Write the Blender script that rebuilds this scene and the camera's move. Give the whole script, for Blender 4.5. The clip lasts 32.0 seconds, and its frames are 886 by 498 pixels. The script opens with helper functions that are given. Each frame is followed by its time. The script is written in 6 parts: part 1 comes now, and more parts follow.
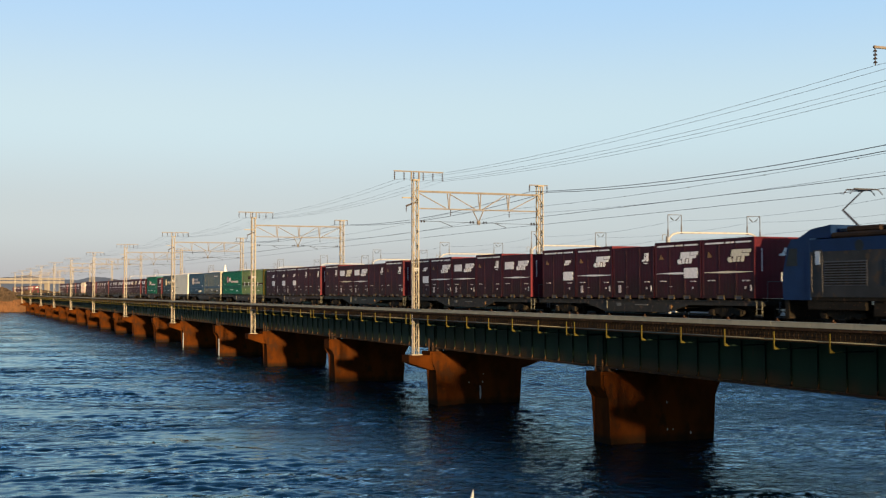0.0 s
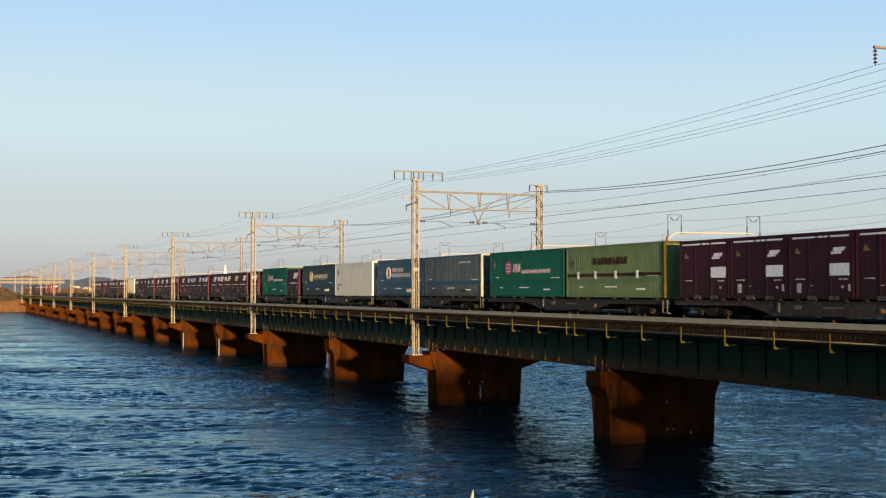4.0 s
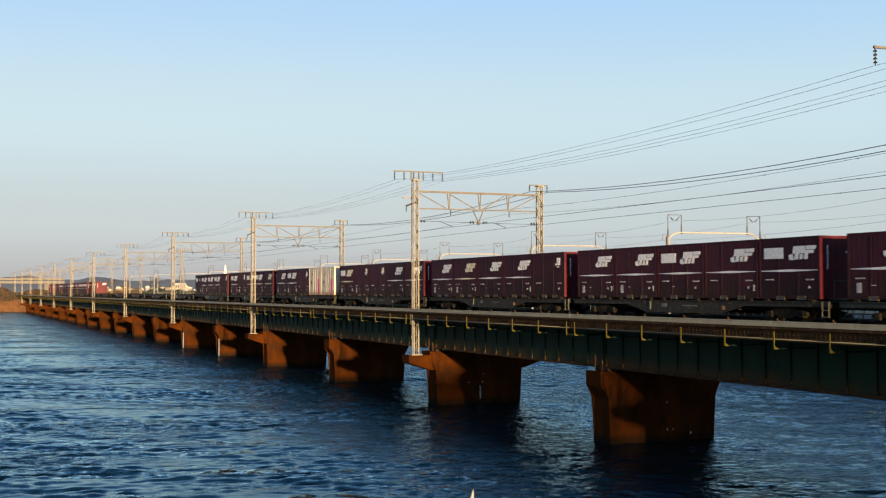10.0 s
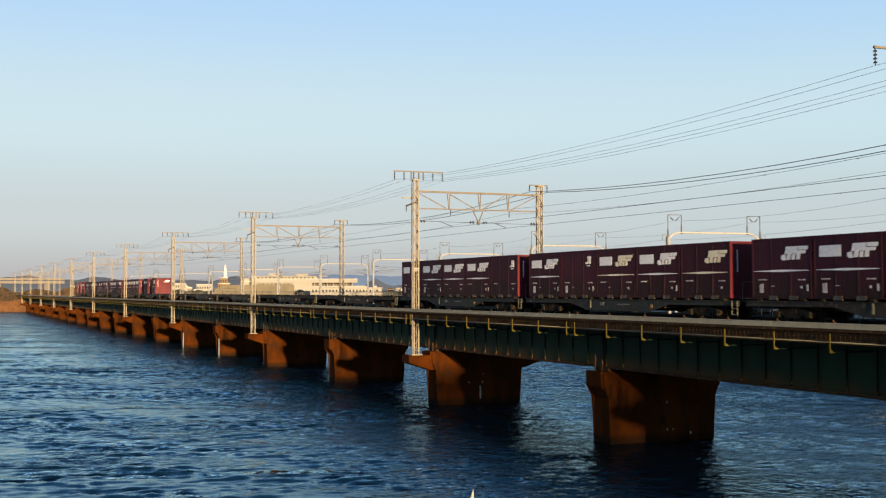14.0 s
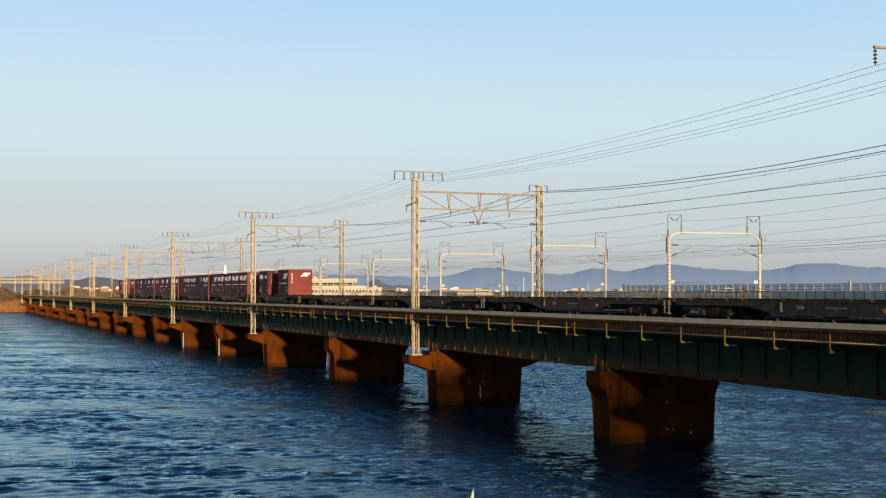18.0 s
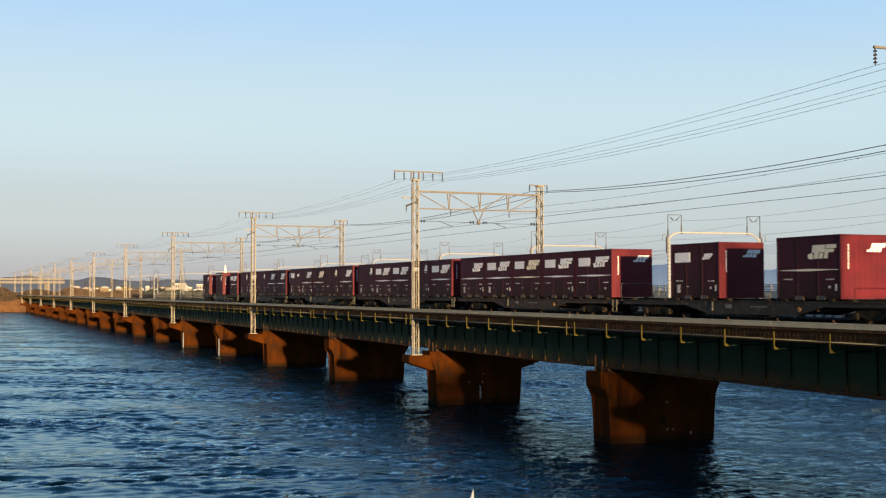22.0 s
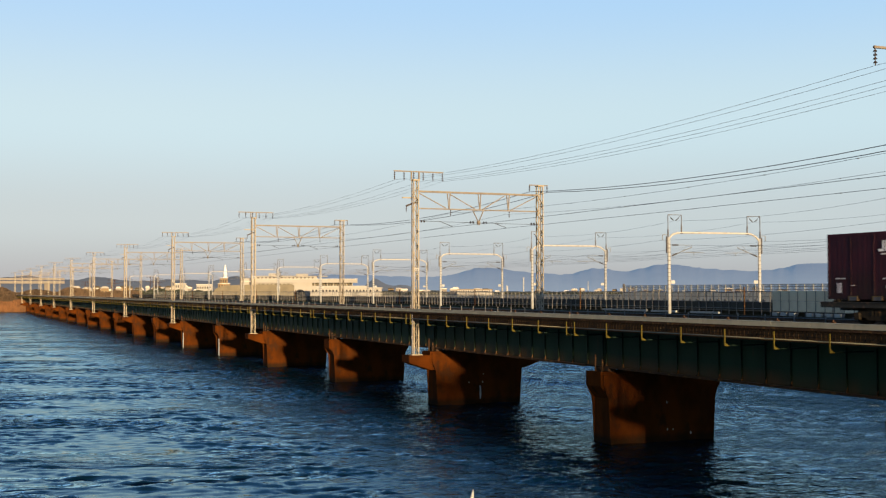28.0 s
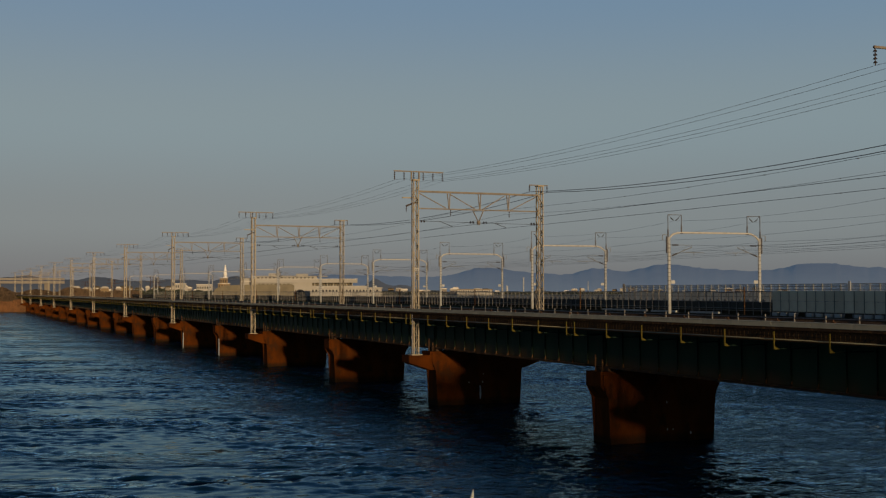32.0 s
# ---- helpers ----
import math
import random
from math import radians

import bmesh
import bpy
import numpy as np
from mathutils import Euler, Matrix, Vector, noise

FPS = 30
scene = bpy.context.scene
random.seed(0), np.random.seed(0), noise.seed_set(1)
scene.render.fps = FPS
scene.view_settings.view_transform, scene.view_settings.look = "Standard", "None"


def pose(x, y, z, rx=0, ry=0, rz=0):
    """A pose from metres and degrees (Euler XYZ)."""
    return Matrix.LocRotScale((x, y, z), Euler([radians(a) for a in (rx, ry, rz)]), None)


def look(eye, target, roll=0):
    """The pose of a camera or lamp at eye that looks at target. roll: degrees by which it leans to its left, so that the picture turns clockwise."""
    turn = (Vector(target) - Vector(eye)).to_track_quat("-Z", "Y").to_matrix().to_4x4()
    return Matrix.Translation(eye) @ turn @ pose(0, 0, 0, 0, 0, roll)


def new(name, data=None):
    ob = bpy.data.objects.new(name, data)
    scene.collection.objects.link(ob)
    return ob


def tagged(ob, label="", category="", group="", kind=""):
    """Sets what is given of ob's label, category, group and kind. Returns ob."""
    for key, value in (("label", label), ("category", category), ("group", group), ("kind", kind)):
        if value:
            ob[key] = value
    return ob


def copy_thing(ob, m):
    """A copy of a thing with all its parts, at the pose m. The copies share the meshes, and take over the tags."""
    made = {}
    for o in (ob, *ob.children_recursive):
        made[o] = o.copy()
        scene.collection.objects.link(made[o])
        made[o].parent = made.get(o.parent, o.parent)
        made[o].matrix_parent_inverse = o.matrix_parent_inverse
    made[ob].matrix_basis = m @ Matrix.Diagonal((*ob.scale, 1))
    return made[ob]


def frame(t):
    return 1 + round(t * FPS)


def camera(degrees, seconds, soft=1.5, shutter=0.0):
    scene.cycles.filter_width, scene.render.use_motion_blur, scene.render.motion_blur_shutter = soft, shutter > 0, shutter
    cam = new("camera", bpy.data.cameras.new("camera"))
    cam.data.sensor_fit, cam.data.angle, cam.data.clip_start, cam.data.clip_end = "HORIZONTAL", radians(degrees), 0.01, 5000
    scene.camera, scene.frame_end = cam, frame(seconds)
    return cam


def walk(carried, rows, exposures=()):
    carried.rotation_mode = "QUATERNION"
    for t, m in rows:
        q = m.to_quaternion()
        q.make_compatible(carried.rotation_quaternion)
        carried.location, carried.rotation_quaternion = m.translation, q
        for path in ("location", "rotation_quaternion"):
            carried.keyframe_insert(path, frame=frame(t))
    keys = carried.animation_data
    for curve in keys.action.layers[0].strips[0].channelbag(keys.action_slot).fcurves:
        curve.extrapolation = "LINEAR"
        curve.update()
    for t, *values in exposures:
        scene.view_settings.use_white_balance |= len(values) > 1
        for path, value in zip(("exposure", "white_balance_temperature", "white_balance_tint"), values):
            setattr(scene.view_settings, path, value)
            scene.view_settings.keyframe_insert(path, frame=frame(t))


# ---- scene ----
# Rail top is z = 0; y runs along the bridge, x across it; the lake lies at WATER.
WATER = -5.55
SPAN, POLE_GAP = 20.012, 40.024
JOINT0, POLE0 = 46.9, 66.67          # a span joint and a portal, along the bridge
NEAR_TRACK, FAR_TRACK = -3.7, 0.0

# ---- camera ----
EXPOSURE = 1.75
cam = camera(41.142, 32.0, soft=1.25, shutter=0.15)
EYE = Vector((-32.84, 0.0, 1.38))
VIEW = look(EYE, EYE + Vector((0.39371, 0.91854, 0.03561)), -0.106)
walk(cam, [(0.0, VIEW), (32.0, VIEW)],
     [(t, EXPOSURE + s, 6500, 10) for t, s in ((0.0, 0.0), (31.35, 0.0), (31.5, -0.15), (31.7, -0.5), (31.9, -1.1), (32.0, -1.42))])

# ---- world and sun ----
SUN_EL, SUN_AZ = 4.0, 5.6            # low sun almost along the bridge, behind the camera
world = bpy.data.worlds.new("sky")
scene.world = world
world.use_nodes = True
wn, wl = world.node_tree.nodes, world.node_tree.links
sky = wn.new("ShaderNodeTexSky")
sky.sky_type, sky.sun_disc = "NISHITA", False
sky.sun_elevation, sky.sun_rotation = radians(SUN_EL), radians(180 + SUN_AZ)
sky.air_density, sky.dust_density, sky.ozone_density = 1.0, 0.2, 2.5
# thin even haze over the clear sky: pale at the horizon, blue above
geo = wn.new("ShaderNodeTexCoord")
sep = wn.new("ShaderNodeSeparateXYZ")
wl.new(geo.outputs["Generated"], sep.inputs[0])
haze = wn.new("ShaderNodeValToRGB")
haze.color_ramp.interpolation = "EASE"
HAZE = ((0.0, (0.43, 0.455, 0.50)), (0.06, (0.58, 0.655, 0.69)), (0.14, (0.63, 0.80, 0.87)), (0.26, (0.45, 0.70, 0.985)), (0.5, (0.125, 0.365, 0.78)), (1.0, (0.062, 0.165, 0.37)))
for pos, col in HAZE:
    e = haze.color_ramp.elements[0] if pos == 0 else haze.color_ramp.elements[-1] if pos == 1 else haze.color_ramp.elements.new(pos)
    e.color = (*col, 1)
wl.new(sep.outputs["Z"], haze.inputs[0])
lift = wn.new("ShaderNodeVectorMath")
lift.operation = "SCALE"
lift.inputs["Scale"].default_value = 5.0
wl.new(haze.outputs[0], lift.inputs[0])
veil = wn.new("ShaderNodeMixRGB")
veil.inputs[0].default_value = 0.9
wl.new(sky.outputs[0], veil.inputs[1])
wl.new(lift.outputs[0], veil.inputs[2])
wn["Background"].inputs["Strength"].default_value = 0.0595
toward = Vector((-math.sin(radians(SUN_AZ)) * math.cos(radians(SUN_EL)), -math.cos(radians(SUN_AZ)) * math.cos(radians(SUN_EL)), math.sin(radians(SUN_EL))))


def sky_glow(before, way, power, colour):
    """Adds a broad glow round a direction of the sky."""
    unit, dot, up, top, tint, add = (wn.new("ShaderNodeVectorMath"), wn.new("ShaderNodeVectorMath"), wn.new("ShaderNodeMath"), wn.new("ShaderNodeMath"), wn.new("ShaderNodeVectorMath"), wn.new("ShaderNodeVectorMath"))
    unit.operation, dot.operation, up.operation, top.operation, tint.operation = "NORMALIZE", "DOT_PRODUCT", "MAXIMUM", "POWER", "SCALE"
    wl.new(geo.outputs["Generated"], unit.inputs[0])
    wl.new(unit.outputs[0], dot.inputs[0])
    dot.inputs[1].default_value = way
    wl.new(dot.outputs["Value"], up.inputs[0])
    up.inputs[1].default_value = 0.0
    wl.new(up.outputs[0], top.inputs[0])
    top.inputs[1].default_value = power
    tint.inputs[0].default_value = colour
    wl.new(top.outputs[0], tint.inputs["Scale"])
    wl.new(before, add.inputs[0])
    wl.new(tint.outputs[0], add.inputs[1])
    return add.outputs[0]


# the bright western sky round the low sun, and the faint rosy band opposite
glow = sky_glow(veil.outputs[0], toward, 8.0, (2.0, 1.5, 1.1))
glow = sky_glow(glow, (-toward.x, -toward.y, 0.06), 14.0, (0.17, 0.08, 0.03))
wl.new(glow, wn["Background"].inputs["Color"])
sun = new("sun", bpy.data.lights.new("sun", "SUN"))
sun.data.energy, sun.data.angle, sun.data.color = 5.0, radians(1.0), (1.0, 0.70, 0.38)
sun.matrix_world = look(toward * 300, (0, 0, 0))


# ---- materials ----
def surface(name, base, other=None, scale=3.0, rough=0.6, metal=0.0, bump=0.15, fine=40.0, rust=None, rust_at=0.62, per_object=0.0, stretch=(1, 1, 1), spec=0.3, foot=None):
    """Paint or stone: two colours mixed by coarse noise, fine grain in roughness and relief, rust in blotches."""
    m = bpy.data.materials.new(name)
    m.use_nodes = True
    n, l = m.node_tree.nodes, m.node_tree.links
    b = n["Principled BSDF"]
    co = n.new("ShaderNodeTexCoord")
    mp = n.new("ShaderNodeMapping")
    mp.inputs["Scale"].default_value = stretch
    l.new(co.outputs["Object"], mp.inputs[0])
    na = n.new("ShaderNodeTexNoise")
    na.inputs["Scale"].default_value, na.inputs["Detail"].default_value = scale, 6
    nb = n.new("ShaderNodeTexNoise")
    nb.inputs["Scale"].default_value, nb.inputs["Detail"].default_value = fine, 4
    l.new(mp.outputs[0], na.inputs["Vector"])
    l.new(mp.outputs[0], nb.inputs["Vector"])
    other = other or tuple(c * 0.6 for c in base)
    ra = n.new("ShaderNodeValToRGB")
    ra.color_ramp.elements[0].position, ra.color_ramp.elements[1].position = 0.35, 0.68
    ra.color_ramp.elements[0].color, ra.color_ramp.elements[1].color = (*base, 1), (*other, 1)
    l.new(na.outputs["Fac"], ra.inputs[0])
    out = ra.outputs[0]
    if rust:
        nc = n.new("ShaderNodeTexNoise")
        nc.inputs["Scale"].default_value, nc.inputs["Detail"].default_value = scale * 2.3, 9
        l.new(mp.outputs[0], nc.inputs["Vector"])
        rr = n.new("ShaderNodeValToRGB")
        rr.color_ramp.elements[0].position, rr.color_ramp.elements[1].position = rust_at, rust_at + 0.08
        l.new(nc.outputs["Fac"], rr.inputs[0])
        mx = n.new("ShaderNodeMixRGB")
        mx.inputs[2].default_value = (*rust, 1)
        l.new(rr.outputs[0], mx.inputs[0])
        l.new(out, mx.inputs[1])
        out = mx.outputs[0]
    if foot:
        # a second tone, rust on the web, creeping up from the lower edge, ragged by noise
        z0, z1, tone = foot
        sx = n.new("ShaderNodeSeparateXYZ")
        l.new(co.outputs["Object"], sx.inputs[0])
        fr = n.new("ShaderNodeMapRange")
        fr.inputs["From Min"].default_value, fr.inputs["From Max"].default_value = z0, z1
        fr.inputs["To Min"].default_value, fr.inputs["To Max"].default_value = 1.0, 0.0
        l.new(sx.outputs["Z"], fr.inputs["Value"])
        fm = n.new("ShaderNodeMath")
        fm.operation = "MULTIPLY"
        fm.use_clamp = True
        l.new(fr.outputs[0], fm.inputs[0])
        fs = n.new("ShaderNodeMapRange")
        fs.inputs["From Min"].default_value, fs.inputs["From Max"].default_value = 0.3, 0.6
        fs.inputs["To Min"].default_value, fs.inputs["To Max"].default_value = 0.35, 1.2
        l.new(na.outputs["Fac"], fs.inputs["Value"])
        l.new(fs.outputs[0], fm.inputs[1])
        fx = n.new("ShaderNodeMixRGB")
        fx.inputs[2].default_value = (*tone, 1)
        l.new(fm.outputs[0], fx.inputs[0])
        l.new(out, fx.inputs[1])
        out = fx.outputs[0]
    if per_object:
        oi = n.new("ShaderNodeObjectInfo")
        mr = n.new("ShaderNodeMapRange")
        mr.inputs["To Min"].default_value, mr.inputs["To Max"].default_value = 1 - per_object, 1 + per_object
        l.new(oi.outputs["Random"], mr.inputs["Value"])
        hv = n.new("ShaderNodeHueSaturation")
        l.new(mr.outputs[0], hv.inputs["Value"])
        l.new(out, hv.inputs["Color"])
        out = hv.outputs[0]
    l.new(out, b.inputs["Base Color"])
    rm = n.new("ShaderNodeMapRange")
    rm.inputs["To Min"].default_value, rm.inputs["To Max"].default_value = max(0.05, rough - 0.15), min(1, rough + 0.15)
    l.new(nb.outputs["Fac"], rm.inputs["Value"])
    l.new(rm.outputs[0], b.inputs["Roughness"])
    b.inputs["Metallic"].default_value = metal
    b.inputs["Specular IOR Level"].default_value = spec
    bp = n.new("ShaderNodeBump")
    bp.inputs["Strength"].default_value, bp.inputs["Distance"].default_value = bump, 0.02
    l.new(nb.outputs["Fac"], bp.inputs["Height"])
    l.new(bp.outputs[0], b.inputs["Normal"])
    return m


def lake_material():
    """Tidal water: fine ripples in drifting patches, with calm slicks where the ripples die down."""
    m = bpy.data.materials.new("lake_water")
    m.use_nodes = True
    n, l = m.node_tree.nodes, m.node_tree.links
    n.remove(n["Principled BSDF"])
    body, gloss, rim, mix = n.new("ShaderNodeBsdfDiffuse"), n.new("ShaderNodeBsdfGlossy"), n.new("ShaderNodeFresnel"), n.new("ShaderNodeMixShader")
    body.inputs["Color"].default_value = (0.0004, 0.0048, 0.0105, 1)
    gloss.inputs["Color"].default_value = (0.70, 0.92, 1.0, 1)
    rim.inputs["IOR"].default_value = 1.333
    l.new(rim.outputs[0], mix.inputs[0])
    l.new(body.outputs[0], mix.inputs[1])
    l.new(gloss.outputs[0], mix.inputs[2])
    l.new(mix.outputs[0], n["Material Output"].inputs["Surface"])
    co = n.new("ShaderNodeTexCoord")

    def noise_at(scale, detail, long=1.0, distort=0.0):
        """Noise drawn out along the wave crests by the factor long."""
        mp = n.new("ShaderNodeMapping")
        mp.vector_type = "TEXTURE"
        mp.inputs["Scale"].default_value = (long, 1, 1)
        mp.inputs["Rotation"].default_value = (0, 0, radians(-24))
        l.new(co.outputs["Object"], mp.inputs[0])
        t = n.new("ShaderNodeTexNoise")
        t.inputs["Scale"].default_value, t.inputs["Detail"].default_value = scale, detail
        t.inputs["Distortion"].default_value = distort
        l.new(mp.outputs[0], t.inputs["Vector"])
        return t.outputs["Fac"]

    def ranged(value, a, b, lo, hi):
        r = n.new("ShaderNodeMapRange")
        r.inputs["From Min"].default_value, r.inputs["From Max"].default_value = a, b
        r.inputs["To Min"].default_value, r.inputs["To Max"].default_value = lo, hi
        l.new(value, r.inputs["Value"])
        return r.outputs[0]

    def times(a, b):
        k = n.new("ShaderNodeMath")
        k.operation = "MULTIPLY"
        l.new(a, k.inputs[0])
        l.new(b, k.inputs[1])
        return k.outputs[0]

    slick = times(ranged(noise_at(0.13, 3, 2.2, 0.9), 0.45, 0.60, 0.03, 1.15), ranged(noise_at(0.035, 2, 1.3), 0.35, 0.65, 0.7, 1.25))
    # steeper ripples along the bridge, set to darken the water in view
    where, across, choppy, rough = n.new("ShaderNodeNewGeometry"), n.new("ShaderNodeSeparateXYZ"), n.new("ShaderNodeMath"), n.new("ShaderNodeMath")
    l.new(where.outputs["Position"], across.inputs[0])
    choppy.operation, rough.operation = "MINIMUM", "MAXIMUM"
    l.new(ranged(across.outputs["X"], -21.0, -12.0, 0.0, 1.15), choppy.inputs[0])
    l.new(ranged(across.outputs["X"], 12.0, 40.0, 1.15, 0.0), choppy.inputs[1])
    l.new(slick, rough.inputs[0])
    l.new(choppy.outputs[0], rough.inputs[1])
    # gentler ripples on the nearer water, set to fit pier reflections in view
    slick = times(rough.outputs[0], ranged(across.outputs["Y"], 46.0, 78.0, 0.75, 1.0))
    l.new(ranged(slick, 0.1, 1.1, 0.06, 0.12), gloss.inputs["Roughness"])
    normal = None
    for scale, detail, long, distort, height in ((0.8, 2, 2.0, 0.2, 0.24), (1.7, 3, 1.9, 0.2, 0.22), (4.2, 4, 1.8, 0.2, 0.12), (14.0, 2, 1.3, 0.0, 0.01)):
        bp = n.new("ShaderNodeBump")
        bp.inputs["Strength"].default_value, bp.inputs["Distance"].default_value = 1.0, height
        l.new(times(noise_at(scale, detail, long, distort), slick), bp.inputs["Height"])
        if normal:
            l.new(normal, bp.inputs["Normal"])
        normal = bp.outputs[0]
    for shader in (body, gloss, rim):
        l.new(normal, shader.inputs["Normal"])
    return m


def plain(name, base, rough=0.6, glow=None):
    """A far backdrop or a small mark, of one colour."""
    m = bpy.data.materials.new(name)
    m.use_nodes = True
    b = m.node_tree.nodes["Principled BSDF"]
    b.inputs["Base Color"].default_value = (*base, 1)
    b.inputs["Roughness"].default_value = rough
    if glow:
        b.inputs["Emission Color"].default_value = (*glow, 1)
        b.inputs["Emission Strength"].default_value = 1.0
    return m


M = {
    "water": lake_material(),
    "concrete": surface("pier_concrete", (0.046, 0.0125, 0.0015), (0.0135, 0.0050, 0.0014), 0.8, 0.9, bump=0.6, fine=11, rust=(0.021, 0.0082, 0.003), rust_at=0.6, stretch=(1, 1, 0.55), spec=0.02, foot=(-5.36, -5.1, (0.010, 0.006, 0.003))),
    "green": surface("girder_green", (0.0060, 0.0200, 0.0095), (0.0042, 0.0140, 0.0068), 0.8, 0.6, bump=0.2, rust=(0.03, 0.016, 0.007), rust_at=0.7, stretch=(1, 1, 0.3), spec=0.07),
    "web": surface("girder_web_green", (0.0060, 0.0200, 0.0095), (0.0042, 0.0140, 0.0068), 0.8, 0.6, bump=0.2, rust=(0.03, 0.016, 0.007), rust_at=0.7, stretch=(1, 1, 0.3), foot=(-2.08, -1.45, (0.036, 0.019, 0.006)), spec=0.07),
    # darker copy of the girder green: shade put into sunlit faces
    "stiff": surface("stiffener_toned_down", (0.0048, 0.0115, 0.0080), (0.003, 0.008, 0.006), 1.2, 0.7, rust=(0.016, 0.008, 0.004), rust_at=0.6, spec=0.05),
    "rust": surface("rusty_flange", (0.036, 0.018, 0.009), (0.02, 0.012, 0.007), 2.2, 0.85, bump=0.4, rust=(0.07, 0.035, 0.011), rust_at=0.56, spec=0.1),
    "yellow": surface("bracket_yellow", (0.047, 0.040, 0.006), (0.030, 0.026, 0.005), 4, 0.75, rust=(0.09, 0.04, 0.01), rust_at=0.6, per_object=0.15, spec=0.06),
    "trough": surface("trough_concrete", (0.225, 0.208, 0.150), (0.162, 0.150, 0.106), 1.3, 0.85, bump=0.3, per_object=0.05),
    "pipe": surface("walkway_pipe", (0.095, 0.091, 0.062), (0.070, 0.066, 0.045), 2, 0.5, per_object=0.06),
    "wood": surface("sleeper_timber", (0.07, 0.042, 0.026), (0.035, 0.022, 0.016), 3, 0.9, bump=0.5, stretch=(0.2, 2, 2)),
    "steel": surface("rail_steel", (0.16, 0.10, 0.07), (0.09, 0.06, 0.045), 4, 0.5, 0.6),
    "mast": surface("mast_paint", (0.206, 0.182, 0.134), (0.150, 0.128, 0.092), 2.2, 0.6, rust=(0.32, 0.16, 0.07), rust_at=0.66, per_object=0.06),
    "beam": surface("beam_paint", (0.255, 0.245, 0.222), (0.200, 0.190, 0.166), 2.0, 0.55, rust=(0.3, 0.16, 0.08), rust_at=0.72),
    "fascia": surface("fascia_rust", (0.058, 0.030, 0.013), (0.036, 0.019, 0.009), 2.0, 0.9, bump=0.4, spec=0.06),
    "rack": surface("rack_rust", (0.025, 0.014, 0.006), (0.017, 0.010, 0.0045), 3.0, 0.8, spec=0.08),
    "galv": surface("galvanised_rail", (0.1096, 0.1064, 0.09998), (0.0774, 0.0774, 0.07418), 3, 0.6, 0.2),
    "chord": surface("chord_paint", (0.106, 0.090, 0.070), (0.072, 0.058, 0.045), 2.0, 0.6, rust=(0.16, 0.08, 0.04), rust_at=0.66),
    "dark": surface("dark_steel", (0.06, 0.06, 0.065), (0.035, 0.035, 0.04), 6, 0.5, 0.4),
    "wire": plain("copper_wire", (0.06, 0.06, 0.062), 0.5),
    "thin_wire": plain("aluminium_wire", (0.13, 0.14, 0.14), 0.5),
    "insulator": surface("porcelain", (0.028, 0.021, 0.019), (0.018, 0.014, 0.013), 8, 0.5, spec=0.15),
    "spun": surface("spun_concrete", (0.2167, 0.2294, 0.2358), (0.172, 0.1784, 0.1816), 1.5, 0.75, bump=0.2),
    "weathered": surface("weathered_white", (0.258, 0.258, 0.2494), (0.172, 0.172, 0.1634), 9, 0.7, rust=(0.12, 0.1, 0.08), rust_at=0.6),
    "white": plain("white_paint", (0.4563, 0.4505, 0.4329), 0.5),
}


# ---- mesh helpers ----
def box(bm, x0, x1, y0, y1, z0, z1, bevel=0.0):
    v = [bm.verts.new((x, y, z)) for x in (x0, x1) for y in (y0, y1) for z in (z0, z1)]
    fs = [bm.faces.new([v[i] for i in q]) for q in ((0, 1, 3, 2), (4, 6, 7, 5), (0, 4, 5, 1), (2, 3, 7, 6), (0, 2, 6, 4), (1, 5, 7, 3))]
    if bevel:
        bmesh.ops.bevel(bm, geom=list({e for f in fs for e in f.edges}), offset=bevel, segments=1, affect="EDGES")
    return bm


def bar(bm, a, b, w, h=None, up=(0, 0, 1)):
    """A square bar of width w and height h from a to b."""
    a, b, h = Vector(a), Vector(b), h or w
    d = (b - a).normalized()
    s = d.cross(Vector(up))
    s = s.normalized() if s.length > 1e-4 else d.cross(Vector((1, 0, 0))).normalized()
    t = s.cross(d)
    v = [bm.verts.new(p + s * (i * w / 2) + t * (j * h / 2)) for p in (a, b) for i, j in ((-1, -1), (1, -1), (1, 1), (-1, 1))]
    for q in ((3, 2, 1, 0), (4, 5, 6, 7), (0, 1, 5, 4), (1, 2, 6, 5), (2, 3, 7, 6), (3, 0, 4, 7)):
        bm.faces.new([v[i] for i in q])
    return bm


def rod(bm, a, b, r, r2=None, sides=8, caps=True):
    a, b, r2 = Vector(a), Vector(b), r if r2 is None else r2
    d = (b - a).normalized()
    s = d.orthogonal().normalized()
    t = d.cross(s)
    rings = []
    for p, q in ((a, r), (b, r2)):
        rings.append([bm.verts.new(p + (s * math.cos(k * 2 * math.pi / sides) + t * math.sin(k * 2 * math.pi / sides)) * q) for k in range(sides)])
    for k in range(sides):
        bm.faces.new([rings[0][k], rings[0][(k + 1) % sides], rings[1][(k + 1) % sides], rings[1][k]])
    if caps:
        bm.faces.new(rings[0][::-1])
        bm.faces.new(rings[1])
    return bm


def prism(bm, outline, lo, hi, axis="y"):
    """A closed outline of 2D points pushed from lo to hi along an axis (y: points are x, z; x: y, z; z: x, y)."""
    def at(p, k):
        return {"y": (p[0], k, p[1]), "x": (k, p[0], p[1]), "z": (p[0], p[1], k)}[axis]
    a = [bm.verts.new(at(p, lo)) for p in outline]
    b = [bm.verts.new(at(p, hi)) for p in outline]
    n = len(outline)
    bm.faces.new(a)
    bm.faces.new(b[::-1])
    for i in range(n):
        bm.faces.new([a[i], b[i], b[(i + 1) % n], a[(i + 1) % n]])
    return bm


